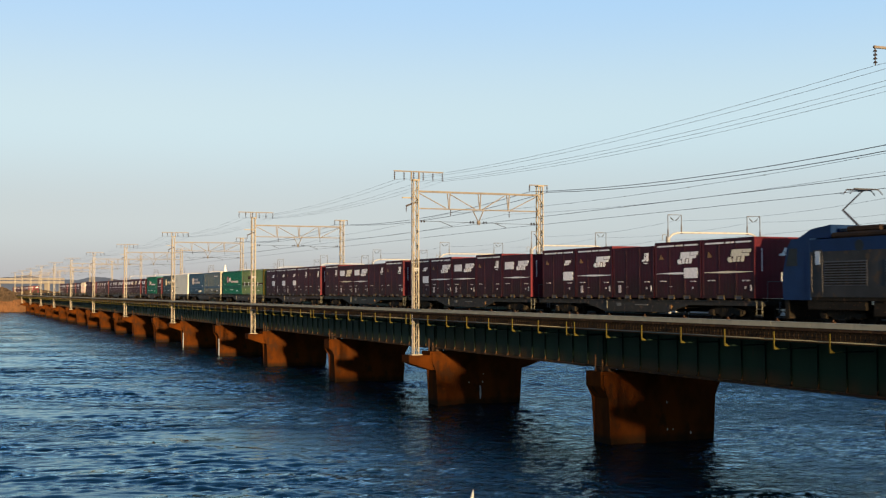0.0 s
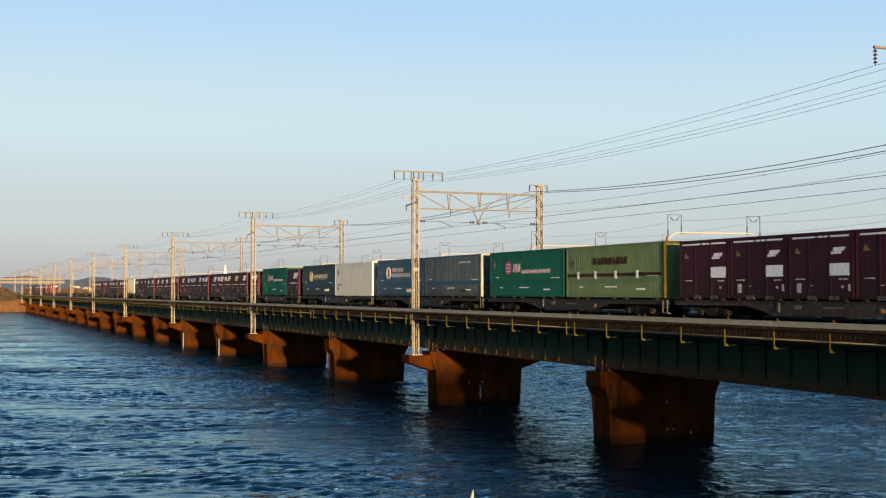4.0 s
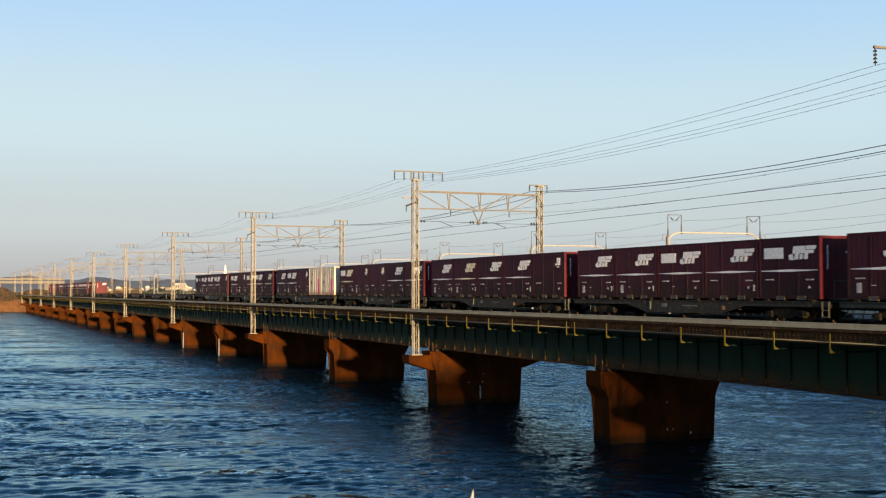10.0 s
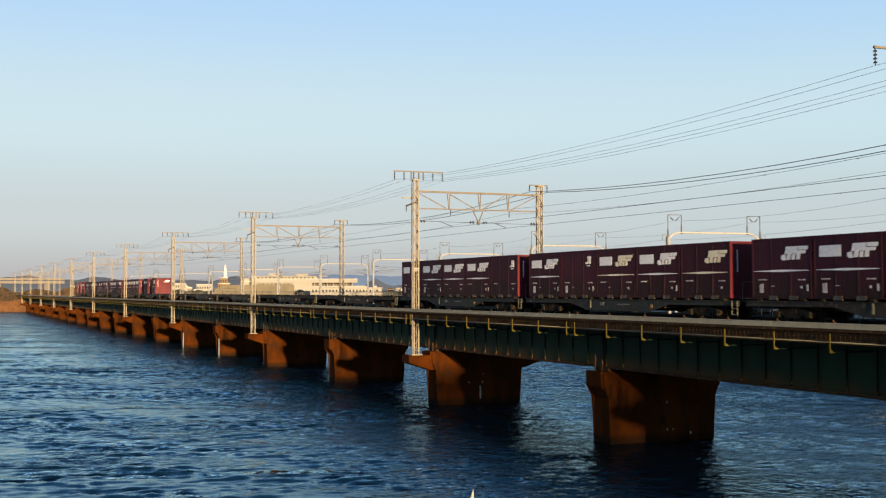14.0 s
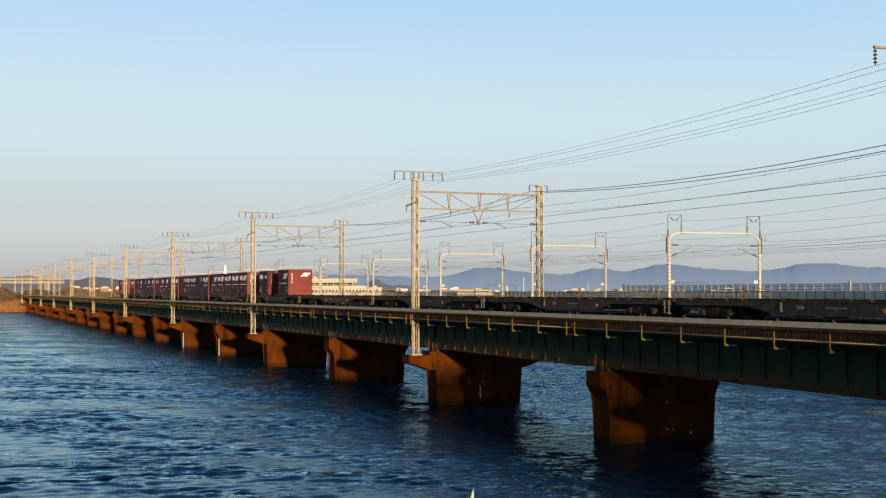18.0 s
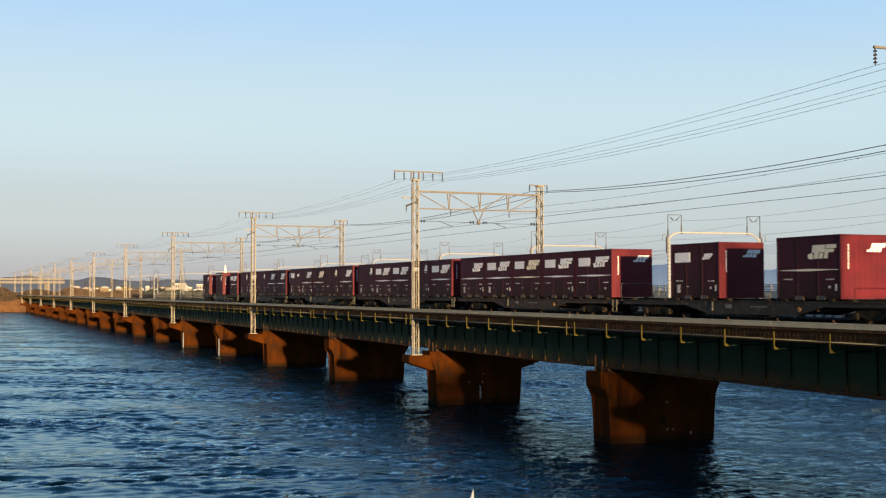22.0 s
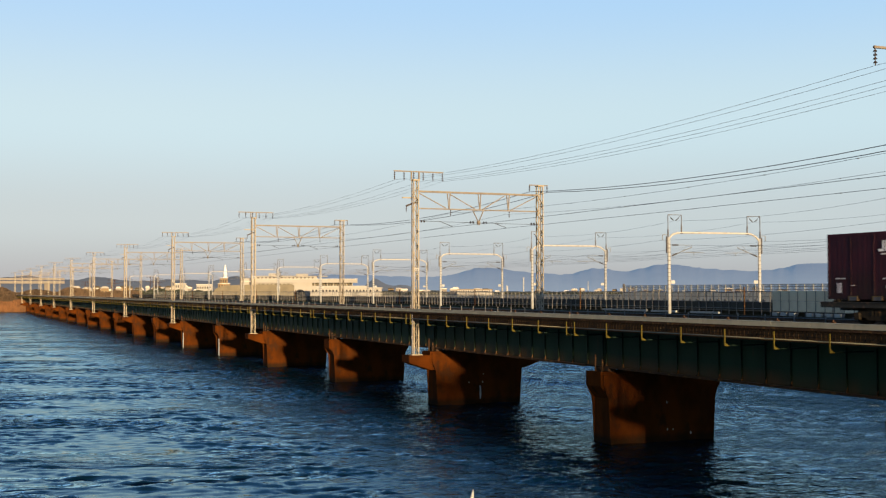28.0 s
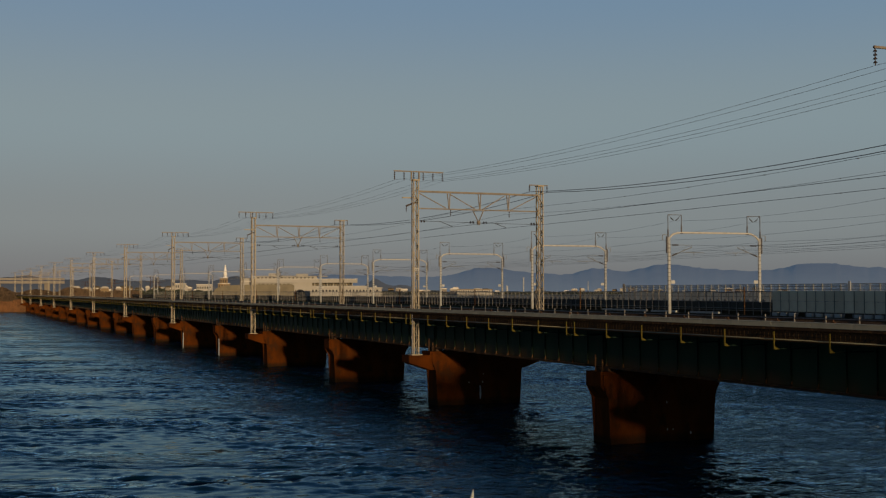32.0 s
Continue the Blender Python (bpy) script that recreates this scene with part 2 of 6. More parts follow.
def mesh_of(name, bm, material, smooth=False):
    bmesh.ops.recalc_face_normals(bm, faces=bm.faces)
    me = bpy.data.meshes.new(name)
    bm.to_mesh(me)
    bm.free()
    me.materials.append(M[material] if isinstance(material, str) else material)
    if smooth:
        me.shade_smooth()
    return me


def part(name, bm, material, parent, label="", at=None, smooth=False):
    """One mesh object under a thing or a part; bm may be a ready mesh, shared by alike pieces."""
    me = bm if isinstance(bm, bpy.types.Mesh) else mesh_of(name, bm, material, smooth)
    ob = new(name, me)
    ob.parent = parent
    if at is not None:
        ob.location = at
    if label:
        ob["label"] = label
    return ob


def thing(name, label, category, group="", kind="", at=(0, 0, 0)):
    ob = new(name)
    ob.empty_display_size = 0.3
    ob.location = at
    return tagged(ob, label, category, group, kind)


def curve_wire(name, points, radius, label="", category="wire", group="overhead wires", parent=None, material="wire"):
    """A wire as a thin round mesh along points."""
    bm = bmesh.new()
    rings = []
    for p in points:
        rings.append([bm.verts.new((p[0] + radius * math.cos(k * math.pi * 2 / 5), p[1], p[2] + radius * math.sin(k * math.pi * 2 / 5))) for k in range(5)])
    for a, b in zip(rings, rings[1:]):
        for k in range(5):
            bm.faces.new([a[k], a[(k + 1) % 5], b[(k + 1) % 5], b[k]])
    me = mesh_of(name, bm, material)
    if parent is not None:
        return part(name, me, None, parent)
    return tagged(new(name, me), label, category, group)


# ---- lake and land ----
def steps(lo, fine_to, first, grow, end):
    """Places from lo on: even steps as far as fine_to, then ever longer ones to the end."""
    out, s = [lo], first
    while out[-1] < end:
        s = s if out[-1] < fine_to else s * grow
        out.append(out[-1] + s)
    return np.array(out)


def lake():
    """One sheet to the horizon, with short wind waves in patches and calm lanes between."""
    back = steps(0, 1, 0.5, 1.09, 3500)[1:]
    mid = steps(24, 110, 0.15, 1.006, 360)
    ys = np.concatenate([24 - back[::-1], mid, steps(mid[-1], 0, 1.6, 1.1, 3400)[1:]])
    xs = np.concatenate([-60 - back[::-1], steps(-60, 30, 0.14, 1.05, 3400)])
    X, Y = np.meshgrid(xs, ys)
    cell = np.maximum(*np.meshgrid(np.gradient(xs), np.gradient(ys)))
    rng = np.random.default_rng(5)
    Z, patch = np.zeros_like(X), np.zeros_like(X)
    for _ in range(16):
        a, length = rng.normal(1.17, 0.6), rng.uniform(4, 22)
        patch += np.sin((X * math.cos(a) + Y * math.sin(a)) * 6.283 / length + rng.uniform(0, 6.28))
    patch = np.clip(0.95 + patch * 0.17, 0.4, 1.5)
    for k in range(110):
        a = rng.normal(1.17, 0.5)
        length = 0.40 * 11 ** ((k / 109) ** 1.4)
        amp = (0.0056 if length < 0.9 else 0.0030 if length < 1.6 else 0.0016) * length
        seen = np.clip((length / cell - 2.2) / 1.5, 0, 1)
        Z += seen * amp * np.sin((X * math.cos(a) + Y * math.sin(a)) * 6.283 / length + rng.uniform(0, 6.28))
    slack = np.clip((88 - Y) / 30, 0, 1) * np.clip((X + 28) / 12, 0, 1)      # calmed near the bridge to fit the pier reflections in view
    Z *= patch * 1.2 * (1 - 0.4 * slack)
    ny, nx = X.shape
    i = np.arange((ny - 1) * (nx - 1))
    i = i // (nx - 1) * nx + i % (nx - 1)
    faces = np.stack([i, i + 1, i + nx + 1, i + nx], -1).astype(np.int32)
    me = bpy.data.meshes.new("water")
    me.vertices.add(nx * ny)
    me.vertices.foreach_set("co", np.stack([X, Y, Z], -1).astype(np.float32).ravel())
    me.loops.add(faces.size)
    me.loops.foreach_set("vertex_index", faces.ravel())
    me.polygons.add(len(faces))
    me.polygons.foreach_set("loop_start", np.arange(0, faces.size, 4, dtype=np.int32))
    me.update(calc_edges=True)
    me.materials.append(M["water"])
    me.shade_smooth()
    ob = new("water", me)
    ob.location = (0, 0, WATER)
    return tagged(ob, "dark blue rippled lake water with calm slicks", "water", kind="structure")


water = lake()

# ---- railway bridge ----
GIRDERS = (-4.65, -2.75, -0.95, 0.95)
RAIL = [(-0.065, -0.15), (0.065, -0.15), (0.065, -0.135), (0.012, -0.115), (0.012, -0.045), (0.034, -0.03), (0.034, 0.0), (-0.034, 0.0), (-0.034, -0.03), (-0.012, -0.045), (-0.012, -0.115), (-0.065, -0.135)]


def bridge_span(loose=False):
    """loose: each sleeper of the near track is a piece of its own."""
    sp = thing("bridge_span", "dark green plate girder span with rusty flanges, two tracks", "bridge span", "bridge spans")
    L = SPAN - 0.06
    near = GIRDERS[0]
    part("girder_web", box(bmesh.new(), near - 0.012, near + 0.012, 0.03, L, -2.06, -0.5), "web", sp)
    bm = box(bmesh.new(), near - 0.2, near + 0.2, 0.03, L, -2.13, -2.06)
    box(bm, near - 0.14, near + 0.14, 1.5, L - 1.5, -2.16, -2.13)
    part("bottom_flange", bm, "rust", sp, "rust-brown bottom flange")
    part("top_flange", box(bmesh.new(), near - 0.2, near + 0.2, 0.03, L, -0.5, -0.44), "green", sp)
    stiff = bmesh.new()
    box(stiff, near - 0.075, near - 0.012, -0.012, 0.012, -2.06, -0.5)
    stiff = mesh_of("stiffener", stiff, "stiff")
    shoe = bmesh.new()
    prism(shoe, [(near - 0.12, -2.058), (near - 0.015, -2.058), (near - 0.015, -1.86), (near - 0.04, -1.88)], -0.03, 0.03)
    shoe = mesh_of("gusset", shoe, "rust")
    n = 14
    for k in range(n + 1):
        y = 0.12 + (L - 0.2) * k / n
        s = part("stiffener", stiff, None, sp, at=(0, y, 0))
        part("gusset", shoe, None, s, "rusty foot gusset")
    for x in GIRDERS[1:]:
        bm = box(bmesh.new(), x - 0.012, x + 0.012, 0.03, L, -2.06, -0.5)
        box(bm, x - 0.2, x + 0.2, 0.03, L, -2.13, -2.06)
        box(bm, x - 0.2, x + 0.2, 0.03, L, -0.5, -0.44)
        part("inner_girder", bm, "green", sp)
    bm = bmesh.new()
    for a, b in (GIRDERS[:2], GIRDERS[2:]):
        for k in range(8):
            y = 0.3 + (L - 0.5) * k / 7
            bar(bm, (a, y, -1.9), (b, y, -0.7), 0.09)
            bar(bm, (a, y, -0.7), (b, y, -1.9), 0.09)
            bar(bm, (a, y, -1.98), (b, y, -1.98), 0.1)
    tagged(part("cross_bracing", bm, "green", sp), kind="stuff")
    # two tracks
    for track in (NEAR_TRACK, FAR_TRACK):
        bm, m = bmesh.new(), 36
        one = mesh_of("sleeper", box(bmesh.new(), track - 1.36, track + 1.36, -0.1, 0.1, -0.44, -0.17, 0.015), "wood") if loose else None
        for k in range(m):
            y = 0.3 + (SPAN - 0.6) * k / (m - 1)
            half = 1.35 + 0.05 * math.sin(k * 7.3)
            if loose:
                part("sleeper", one, None, sp, at=(0.05 * math.sin(k * 7.3), y, 0))
            else:
                box(bm, track - half, track + half, y - 0.1, y + 0.1, -0.44, -0.17)
        if not loose:
            tagged(part("sleeper_bed", bm, "wood", sp, "weathered brown timber sleepers"), kind="stuff")
        for side in (-0.55, 0.55):
            bm = bmesh.new()
            prism(bm, [(track + side + p[0], p[1] - 0.002) for p in RAIL], 0, SPAN)
            part("rail", bm, "steel", sp, "rusty steel running rail")
        for side in (-0.38, 0.38):
            part("guard_rail", box(bmesh.new(), track + side - 0.03, track + side + 0.03, 0.2, SPAN - 0.2, -0.16, -0.05), "steel", sp)
    # walkway on the near edge
    part("walkway_plate", box(bmesh.new(), -6.46, -5.1, 0.02, SPAN - 0.02, 0.055, 0.143), "rust", sp, "rusty chequer walkway plates")
    trough = bmesh.new()
    box(trough, -6.5, -6.24, 0.005, (SPAN - 0.04) / 10 - 0.005, 0.145, 0.29, 0.006)
    box(trough, -6.515, -6.225, 0.006, (SPAN - 0.04) / 10 - 0.006, 0.29, 0.325, 0.006)
    trough = mesh_of("cable_trough", trough, "trough")
    for k in range(10):
        part("cable_trough", trough, None, sp, "pale grey concrete cable trough", at=(0, k * (SPAN - 0.04) / 10, 0))
    bm = bmesh.new()
    rod(bm, (-6.42, 0.05, -0.285), (-6.42, SPAN - 0.05, -0.285), 0.022)
    part("pipe", bm, "pipe", sp, "pale grey conduit pipe", smooth=True)
    part("fascia_board", box(bmesh.new(), -6.33, -6.3, 0.02, SPAN - 0.02, -0.36, 0.054), "fascia", sp, "rusty brown fascia under the walkway")
    bm = bmesh.new()
    for z in (-0.035, -0.15):
        rod(bm, (-6.37, 0.05, z), (-6.37, SPAN - 0.05, z), 0.014, sides=6)
    for k in range(90):
        y = 0.15 + k * (SPAN - 0.3) / 89
        box(bm, -6.352, -6.331, y - 0.03, y + 0.03, -0.24, 0.03)
    part("cable_rack", bm, "rack", sp, "red-brown cable rack below the walkway")
    br = bmesh.new()
    box(br, -6.49, -6.45, -0.014, 0.014, -0.63, -0.02)
    box(br, -6.5, -6.49, -0.026, 0.026, -0.6, -0.02)
    prism(br, [(-6.45, -0.64), (-6.27, -0.64), (-6.27, -0.625), (-6.45, -0.52)], -0.012, 0.012)
    br = mesh_of("bracket", br, "yellow")
    arm = bmesh.new()
    box(arm, -6.26, -4.68, -0.025, 0.025, -0.64, -0.59)
    box(arm, -6.29, -4.68, -0.03, 0.03, -0.02, 0.05)
    arm = mesh_of("bracket_arm", arm, "stiff")
    stub = bmesh.new()
    box(stub, -6.36, -6.28, -0.1, 0.1, 0.326, 0.36, 0.01)
    box(stub, -6.35, -6.3, -0.03, 0.03, 0.355, 0.43, 0.01)
    stub = mesh_of("clamp", stub, "rust")
    for k in range(8):
        b = part("bracket", br, None, sp, "yellow painted walkway bracket", at=(0, 0.37 + (SPAN - 0.74) * k / 7, 0))
        part("clamp", stub, None, b, "rusty trough clamp")
        part("bracket_arm", arm, None, b, "dark green arms")
    for y, z in ((0.42, -1.55), (-0.18, -1.75)):
        part("drain_pipe", rod(bmesh.new(), (near - 0.28, y, -2.3), (near - 0.28, y, z), 0.04), "rust", sp, "rusty drain pipe")
    for x in GIRDERS:
        for y in (0.35, SPAN - 0.35):
            part("bearing", box(bmesh.new(), x - 0.22, x + 0.22, y - 0.25, y + 0.25, -2.285, -2.128, 0.03), "rust", sp, "rusty steel bearing")
    # far edge railing
    bm = bmesh.new()
    rod(bm, (2.0, 0, 0.16), (2.0, SPAN, 0.16), 0.03, sides=5)
    part("far_handrail", bm, "dark", sp, "dark far handrail")
    post = bmesh.new()
    box(post, 1.975, 2.025, -0.025, 0.025, -0.3, 0.3)
    post = mesh_of("rail_post", post, "galv")
    for k in range(10):
        part("rail_post", post, None, sp, at=(0, 1.0 + 2 * k, 0))
    # dark strip added so the gap behind the trough reads dark
    part("far_kerb", box(bmesh.new(), 2.05, 2.12, 0.02, SPAN - 0.02, -0.4, 0.13), "wood", sp, "dark strip added along the far edge")
    part("far_walkway", box(bmesh.new(), 1.3, 2.05, 0.02, SPAN - 0.02, -0.36, -0.28), "rust", sp)
    return sp


PIER_X = -2.05


def bridge_pier(bracket):
    pr = thing("bridge_pier", "rust-stained brown concrete bridge pier standing in the lake", "bridge pier", "bridge piers")
    bm = bmesh.new()
    o = [(-2.8, -7.5), (2.8, -7.5), (2.8, -3.5), (3.25, -2.95), (3.25, -2.29), (-3.25, -2.29), (-3.25, -2.95), (-2.8, -3.5)]
    prism(bm, [(PIER_X + x, z) for x, z in o], -0.75, 0.75)
    bmesh.ops.bevel(bm, geom=[e for e in bm.edges if abs(e.verts[0].co.y - e.verts[1].co.y) < 0.01], offset=0.1, segments=2, affect="EDGES")
    bmesh.ops.subdivide_edges(bm, edges=[e for e in bm.edges if e.calc_length() > 2.5], cuts=6, use_grid_fill=True)
    for v in bm.verts:
        k = noise.noise(v.co * 1.7) * 0.02
        v.co.x, v.co.y = v.co.x + k, v.co.y + k
    part("shaft", bm, "concrete", pr)
    bm = box(bmesh.new(), PIER_X - 2.95, PIER_X + 2.95, -0.9, 0.9, -7.5, WATER - 0.18, 0.08)
    part("footing", bm, "concrete", pr, "wet concrete footing")
    if bracket:
        for s in (-1, 1):
            bm = bmesh.new()
            o = [(-2.7, -2.5), (-4.6, -2.5), (-4.6, -2.95), (-3.2, -3.42), (-2.7, -3.42)]
            if s > 0:
                o = [(-x, z) for x, z in o]
            prism(bm, [(PIER_X + x, z) for x, z in o], -0.6, 0.6)
            bmesh.ops.bevel(bm, geom=list(bm.edges), offset=0.03, segments=1, affect="EDGES")
            part("mast_bracket", bm, "concrete", pr, "concrete mast bracket")
    return pr


def lattice_mast(bm, x, z0, z1, w=0.31):
    """Four corner angles with zigzag lacing on the four faces."""
    h = w / 2
    for i in (-1, 1):
        for j in (-1, 1):
            box(bm, x + i * h - 0.029, x + i * h + 0.029, j * h - 0.029, j * h + 0.029, z0, z1)
    k, z, step = 0, z0 + 0.15, 0.46
    while z + step < z1:
        a, b = (-h, h) if k % 2 else (h, -h)
        bar(bm, (x + a, -h - 0.03, z), (x + b, -h - 0.03, z + step), 0.02, 0.085, (0, 1, 0))
        bar(bm, (x + a, h + 0.03, z), (x + b, h + 0.03, z + step), 0.02, 0.03, (0, 1, 0))
        bar(bm, (x - h - 0.03, a, z), (x - h - 0.03, b, z + step), 0.02, 0.04, (1, 0, 0))
        bar(bm, (x + h + 0.03, a, z), (x + h + 0.03, b, z + step), 0.02, 0.035, (1, 0, 0))
        k, z = k + 1, z + step
    box(bm, x - h - 0.06, x + h + 0.06, -h - 0.06, h + 0.06, z1 - 0.08, z1)


def string(bm, x, y, z0, z1, r=0.07, n=4):
    """A hanging string of insulator sheds."""
    rod(bm, (x, y, z1), (x, y, z0), 0.018, sides=5)
    for k in range(n):
        z = z0 + (z1 - z0) * (k + 0.6) / (n + 0.4)
        rod(bm, (x, y, z), (x, y, z + 0.05), r, r * 0.45, sides=7)
    return bm


ARMS = (-7.45, -6.83, -5.57, -4.93, -4.29)


def portal():
    pt = thing("catenary_portal", "cream painted lattice steel catenary portal over two tracks", "catenary portal", "catenary portals")
    bm = bmesh.new()
    lattice_mast(bm, -6.1, -2.5, 8.18)
    near = part("near_mast", bm, "mast", pt)
    part("base_plate", box(bmesh.new(), -6.45, -5.75, -0.35, 0.35, -2.5, -2.44, 0.01), "mast", near)
    bm = bmesh.new()
    lattice_mast(bm, 2.45, -2.5, 8.1)
    part("far_mast", bm, "mast", pt)
    plate = part("number_plate", box(bmesh.new(), -6.24, -5.96, -0.23, -0.21, 2.6, 2.78), "spun", near, "small white number plate")
    bm = bmesh.new()
    for x in (-6.15, -6.05):
        box(bm, x - 0.03, x + 0.03, -0.235, -0.231, 2.63, 2.74)
    part("plate_marks", bm, "dark", near)
    bm = bmesh.new()
    box(bm, -6.3, -6.15, -0.3, -0.12, 0.06, 0.22)
    rod(bm, (-6.36, -0.15, -2.4), (-6.36, -0.15, 7.9), 0.03, sides=6)
    part("down_cable", bm, "dark", near, "dark earthing cable")
    part("top_chord", box(bmesh.new(), -5.9, 2.3, -0.06, 0.06, 7.41, 7.52), "chord", pt)
    part("bottom_chord", box(bmesh.new(), -5.9, 2.3, -0.045, 0.045, 6.39, 6.46), "chord", pt)
    for x in (-3.88, -1.79, 0.19):
        bm = bmesh.new()
        bar(bm, (x - 0.08, 0, 7.4), (x + 0.02, 0, 6.44), 0.05)
        bar(bm, (x + 0.1, 0, 7.4), (x + 0.04, 0, 6.44), 0.05)
        part("hanger", bm, "chord", pt)
    for a, b in (((-5.85, 7.36), (-4.05, 6.48)), ((-3.8, 7.36), (-2.1, 6.48)), ((-0.05, 7.36), (-1.55, 6.48)), ((2.2, 7.36), (0.4, 6.48))):
        part("diagonal", bar(bmesh.new(), (a[0], 0, a[1]), (b[0], 0, b[1]), 0.05), "chord", pt)
    bm = bmesh.new()
    bar(bm, (-2.25, 0, 6.42), (-1.88, 0, 5.72), 0.05)
    bar(bm, (-1.5, 0, 6.42), (-1.82, 0, 5.72), 0.05)
    box(bm, -1.95, -1.76, -0.05, 0.05, 5.5, 5.74)
    part("drop_bracket", bm, "chord", pt)
    bm = bmesh.new()
    box(bm, -7.5, -4.24, -0.035, 0.035, 8.63, 8.70)
    for x in (-6.35, -5.85):
        box(bm, x - 0.04, x + 0.04, -0.04, 0.04, 8.1, 8.64)
    part("crossarm", bm, "chord", pt)
    part("side_arm", box(bmesh.new(), -6.95, -5.9, -0.04, 0.04, 7.02, 7.09), "mast", pt)
    bm = bar(bmesh.new(), (-6.05, 0, 6.8), (-6.7, 0, 6.55), 0.1)
    string(bm, -6.68, 0, 6.2, 6.55, 0.06, 3)
    part("stay_insulator", bm, "insulator", pt)
    for x in (*ARMS, -6.2):
        part("insulator", string(bmesh.new(), x, 0, 8.12, 8.62), "insulator", pt)
    bm = bmesh.new()
    box(bm, 1.7, 3.02, -0.03, 0.03, 8.08, 8.14)
    part("feeder_arm", bm, "chord", pt)
    for x in (1.73, 2.99):
        part("insulator", string(bmesh.new(), x, 0, 7.68, 8.08, 0.06), "insulator", pt)
    for x, z in ((-3.75, 6.0), (0.28, 6.0)):
        part("insulator", string(bmesh.new(), x, 0, z, 6.4, 0.05, 3), "insulator", pt)
    # cross-span rods with insulators and steady arms
    bm = bmesh.new()
    rod(bm, (-5.9, 0, 5.66), (-1.95, 0, 5.62), 0.012, sides=5)
    rod(bm, (-1.76, 0, 5.62), (2.3, 0, 5.6), 0.012, sides=5)
    rod(bm, (-4.45, 0, 5.66), (-3.65, 0, 5.36), 0.018, sides=5)
    rod(bm, (-0.75, 0, 5.62), (0.05, 0, 5.36), 0.018, sides=5)
    part("steady_arms", bm, "dark", pt)
    for x in (-5.6, -2.3, -1.4, 1.95):
        bm = bmesh.new()
        for k in (-0.09, 0.09):
            rod(bm, (x + k - 0.03, 0, 5.64), (x + k + 0.03, 0, 5.64), 0.08, 0.065, sides=8)
        part("span_insulator", bm, "insulator", pt)
    return pt


FIRST, LAST = -3, 20                  # spans before and after the joint JOINT0
span = bridge_span()
span.location = (0, JOINT0 + FIRST * SPAN, 0)
near_span = bridge_span(True)
near_span.location = (0, JOINT0 - SPAN, 0)
for k in range(FIRST + 1, LAST + 1):
    if k != -1:
        copy_thing(near_span if k in (0, 1, 2) else span, pose(0, JOINT0 + k * SPAN, 0))
pier_a, pier_b = bridge_pier(False), bridge_pier(True)
pier_a.location = (0, JOINT0 - 2 * SPAN, 0)
pier_b.location = (0, JOINT0 - SPAN, 0)
pier_near, pier_next = copy_thing(pier_a, pose(0, JOINT0, 0)), copy_thing(pier_b, pose(0, JOINT0 + SPAN, 0))
for k in range(2, LAST + 1):
    copy_thing(pier_b if k % 2 else pier_a, pose(0, JOINT0 + k * SPAN, 0))
# pale droppings on the faces of the two nearest piers
for pr, spots in ((pier_near, ((-1.84, -5.0, 0.03, 0.05), (-1.53, -5.01, 0.025, 0.04), (-1.86, -3.75, 0.03, 0.06), (-0.56, -5.2, 0.04, 0.07))),
                  (pier_next, ((-2.0, -4.85, 0.06, 0.42), (-2.03, -4.5, 0.03, 0.12), (-2.77, -4.22, 0.03, 0.05), (-1.85, -4.21, 0.035, 0.06), (-1.81, -3.73, 0.03, 0.04)))):
    for x, z, w, h in spots:
        part("dropping", prism(bmesh.new(), [(x - w * 0.4, z - h), (x + w * 0.3, z - h * 0.9), (x + w, z - h * 0.2), (x + w * 0.4, z + h), (x - w * 0.3, z + h * 0.8), (x - w, z)], -0.785, -0.74), "weathered", pr, "pale streak of bird droppings")
gate = portal()
LOW = 0.1
gate.location = (0, POLE0 - POLE_GAP + 0.16, -LOW)
for k in range(0, 11):
    copy_thing(gate, pose(0, POLE0 + k * POLE_GAP, 0))
copy_thing(gate, pose(0, POLE0 - 2 * POLE_GAP, -LOW))


def sagging(x, z, sag, lo=-2, hi=11, steps=10):
    """A wire that hangs between the portals; those on the near shore's side stand LOW lower."""
    pts = []
    for k in range(lo, hi):
        for i in range(steps):
            u = i / steps
            pts.append((x, POLE0 + (k + u) * POLE_GAP, z - LOW * min(1, max(0, -k - u)) - 4 * sag * u * (1 - u)))
    pts.append((x, POLE0 + hi * POLE_GAP, z))
    return pts


for track in (NEAR_TRACK, FAR_TRACK):
    side = "near" if track < -1 else "far"
    curve_wire("contact_wire", sagging(track, 5.32, 0.02), 0.011, "dark copper contact wire over the track")
    curve_wire("messenger_wire", sagging(track, 6.2, 0.42), 0.0072, "dark messenger wire above the contact wire")
for x in ARMS:
    curve_wire("feeder_wire", sagging(x, 8.12, 0.45), 0.0068, "thin grey power line on the mast crossarms", material="thin_wire")
for x in (1.73, 2.99):
    curve_wire("feeder_cable", sagging(x, 7.68, 0.64), 0.019, "thick dark feeder cable beside the tracks")


def wire_clips(track):
    """Small clips along the messenger and the contact wire."""
    bm = bmesh.new()
    for k in range(-1, 8):
        for i in range(1, 8):
            u = i / 8
            y = POLE0 + (k + u) * POLE_GAP
            for z in (6.2 - LOW * min(1, max(0, -k - u)) - 1.68 * u * (1 - u), 5.32 - LOW * min(1, max(0, -k - u)) - 0.08 * u * (1 - u)):
                box(bm, track - 0.016, track + 0.016, y - 0.035, y + 0.035, z - 0.022, z + 0.016)
    tagged(new("wire_clips", mesh_of("wire_clips", bm, "wire")), "small dark clips on the overhead wires", "wire clip", kind="stuff")


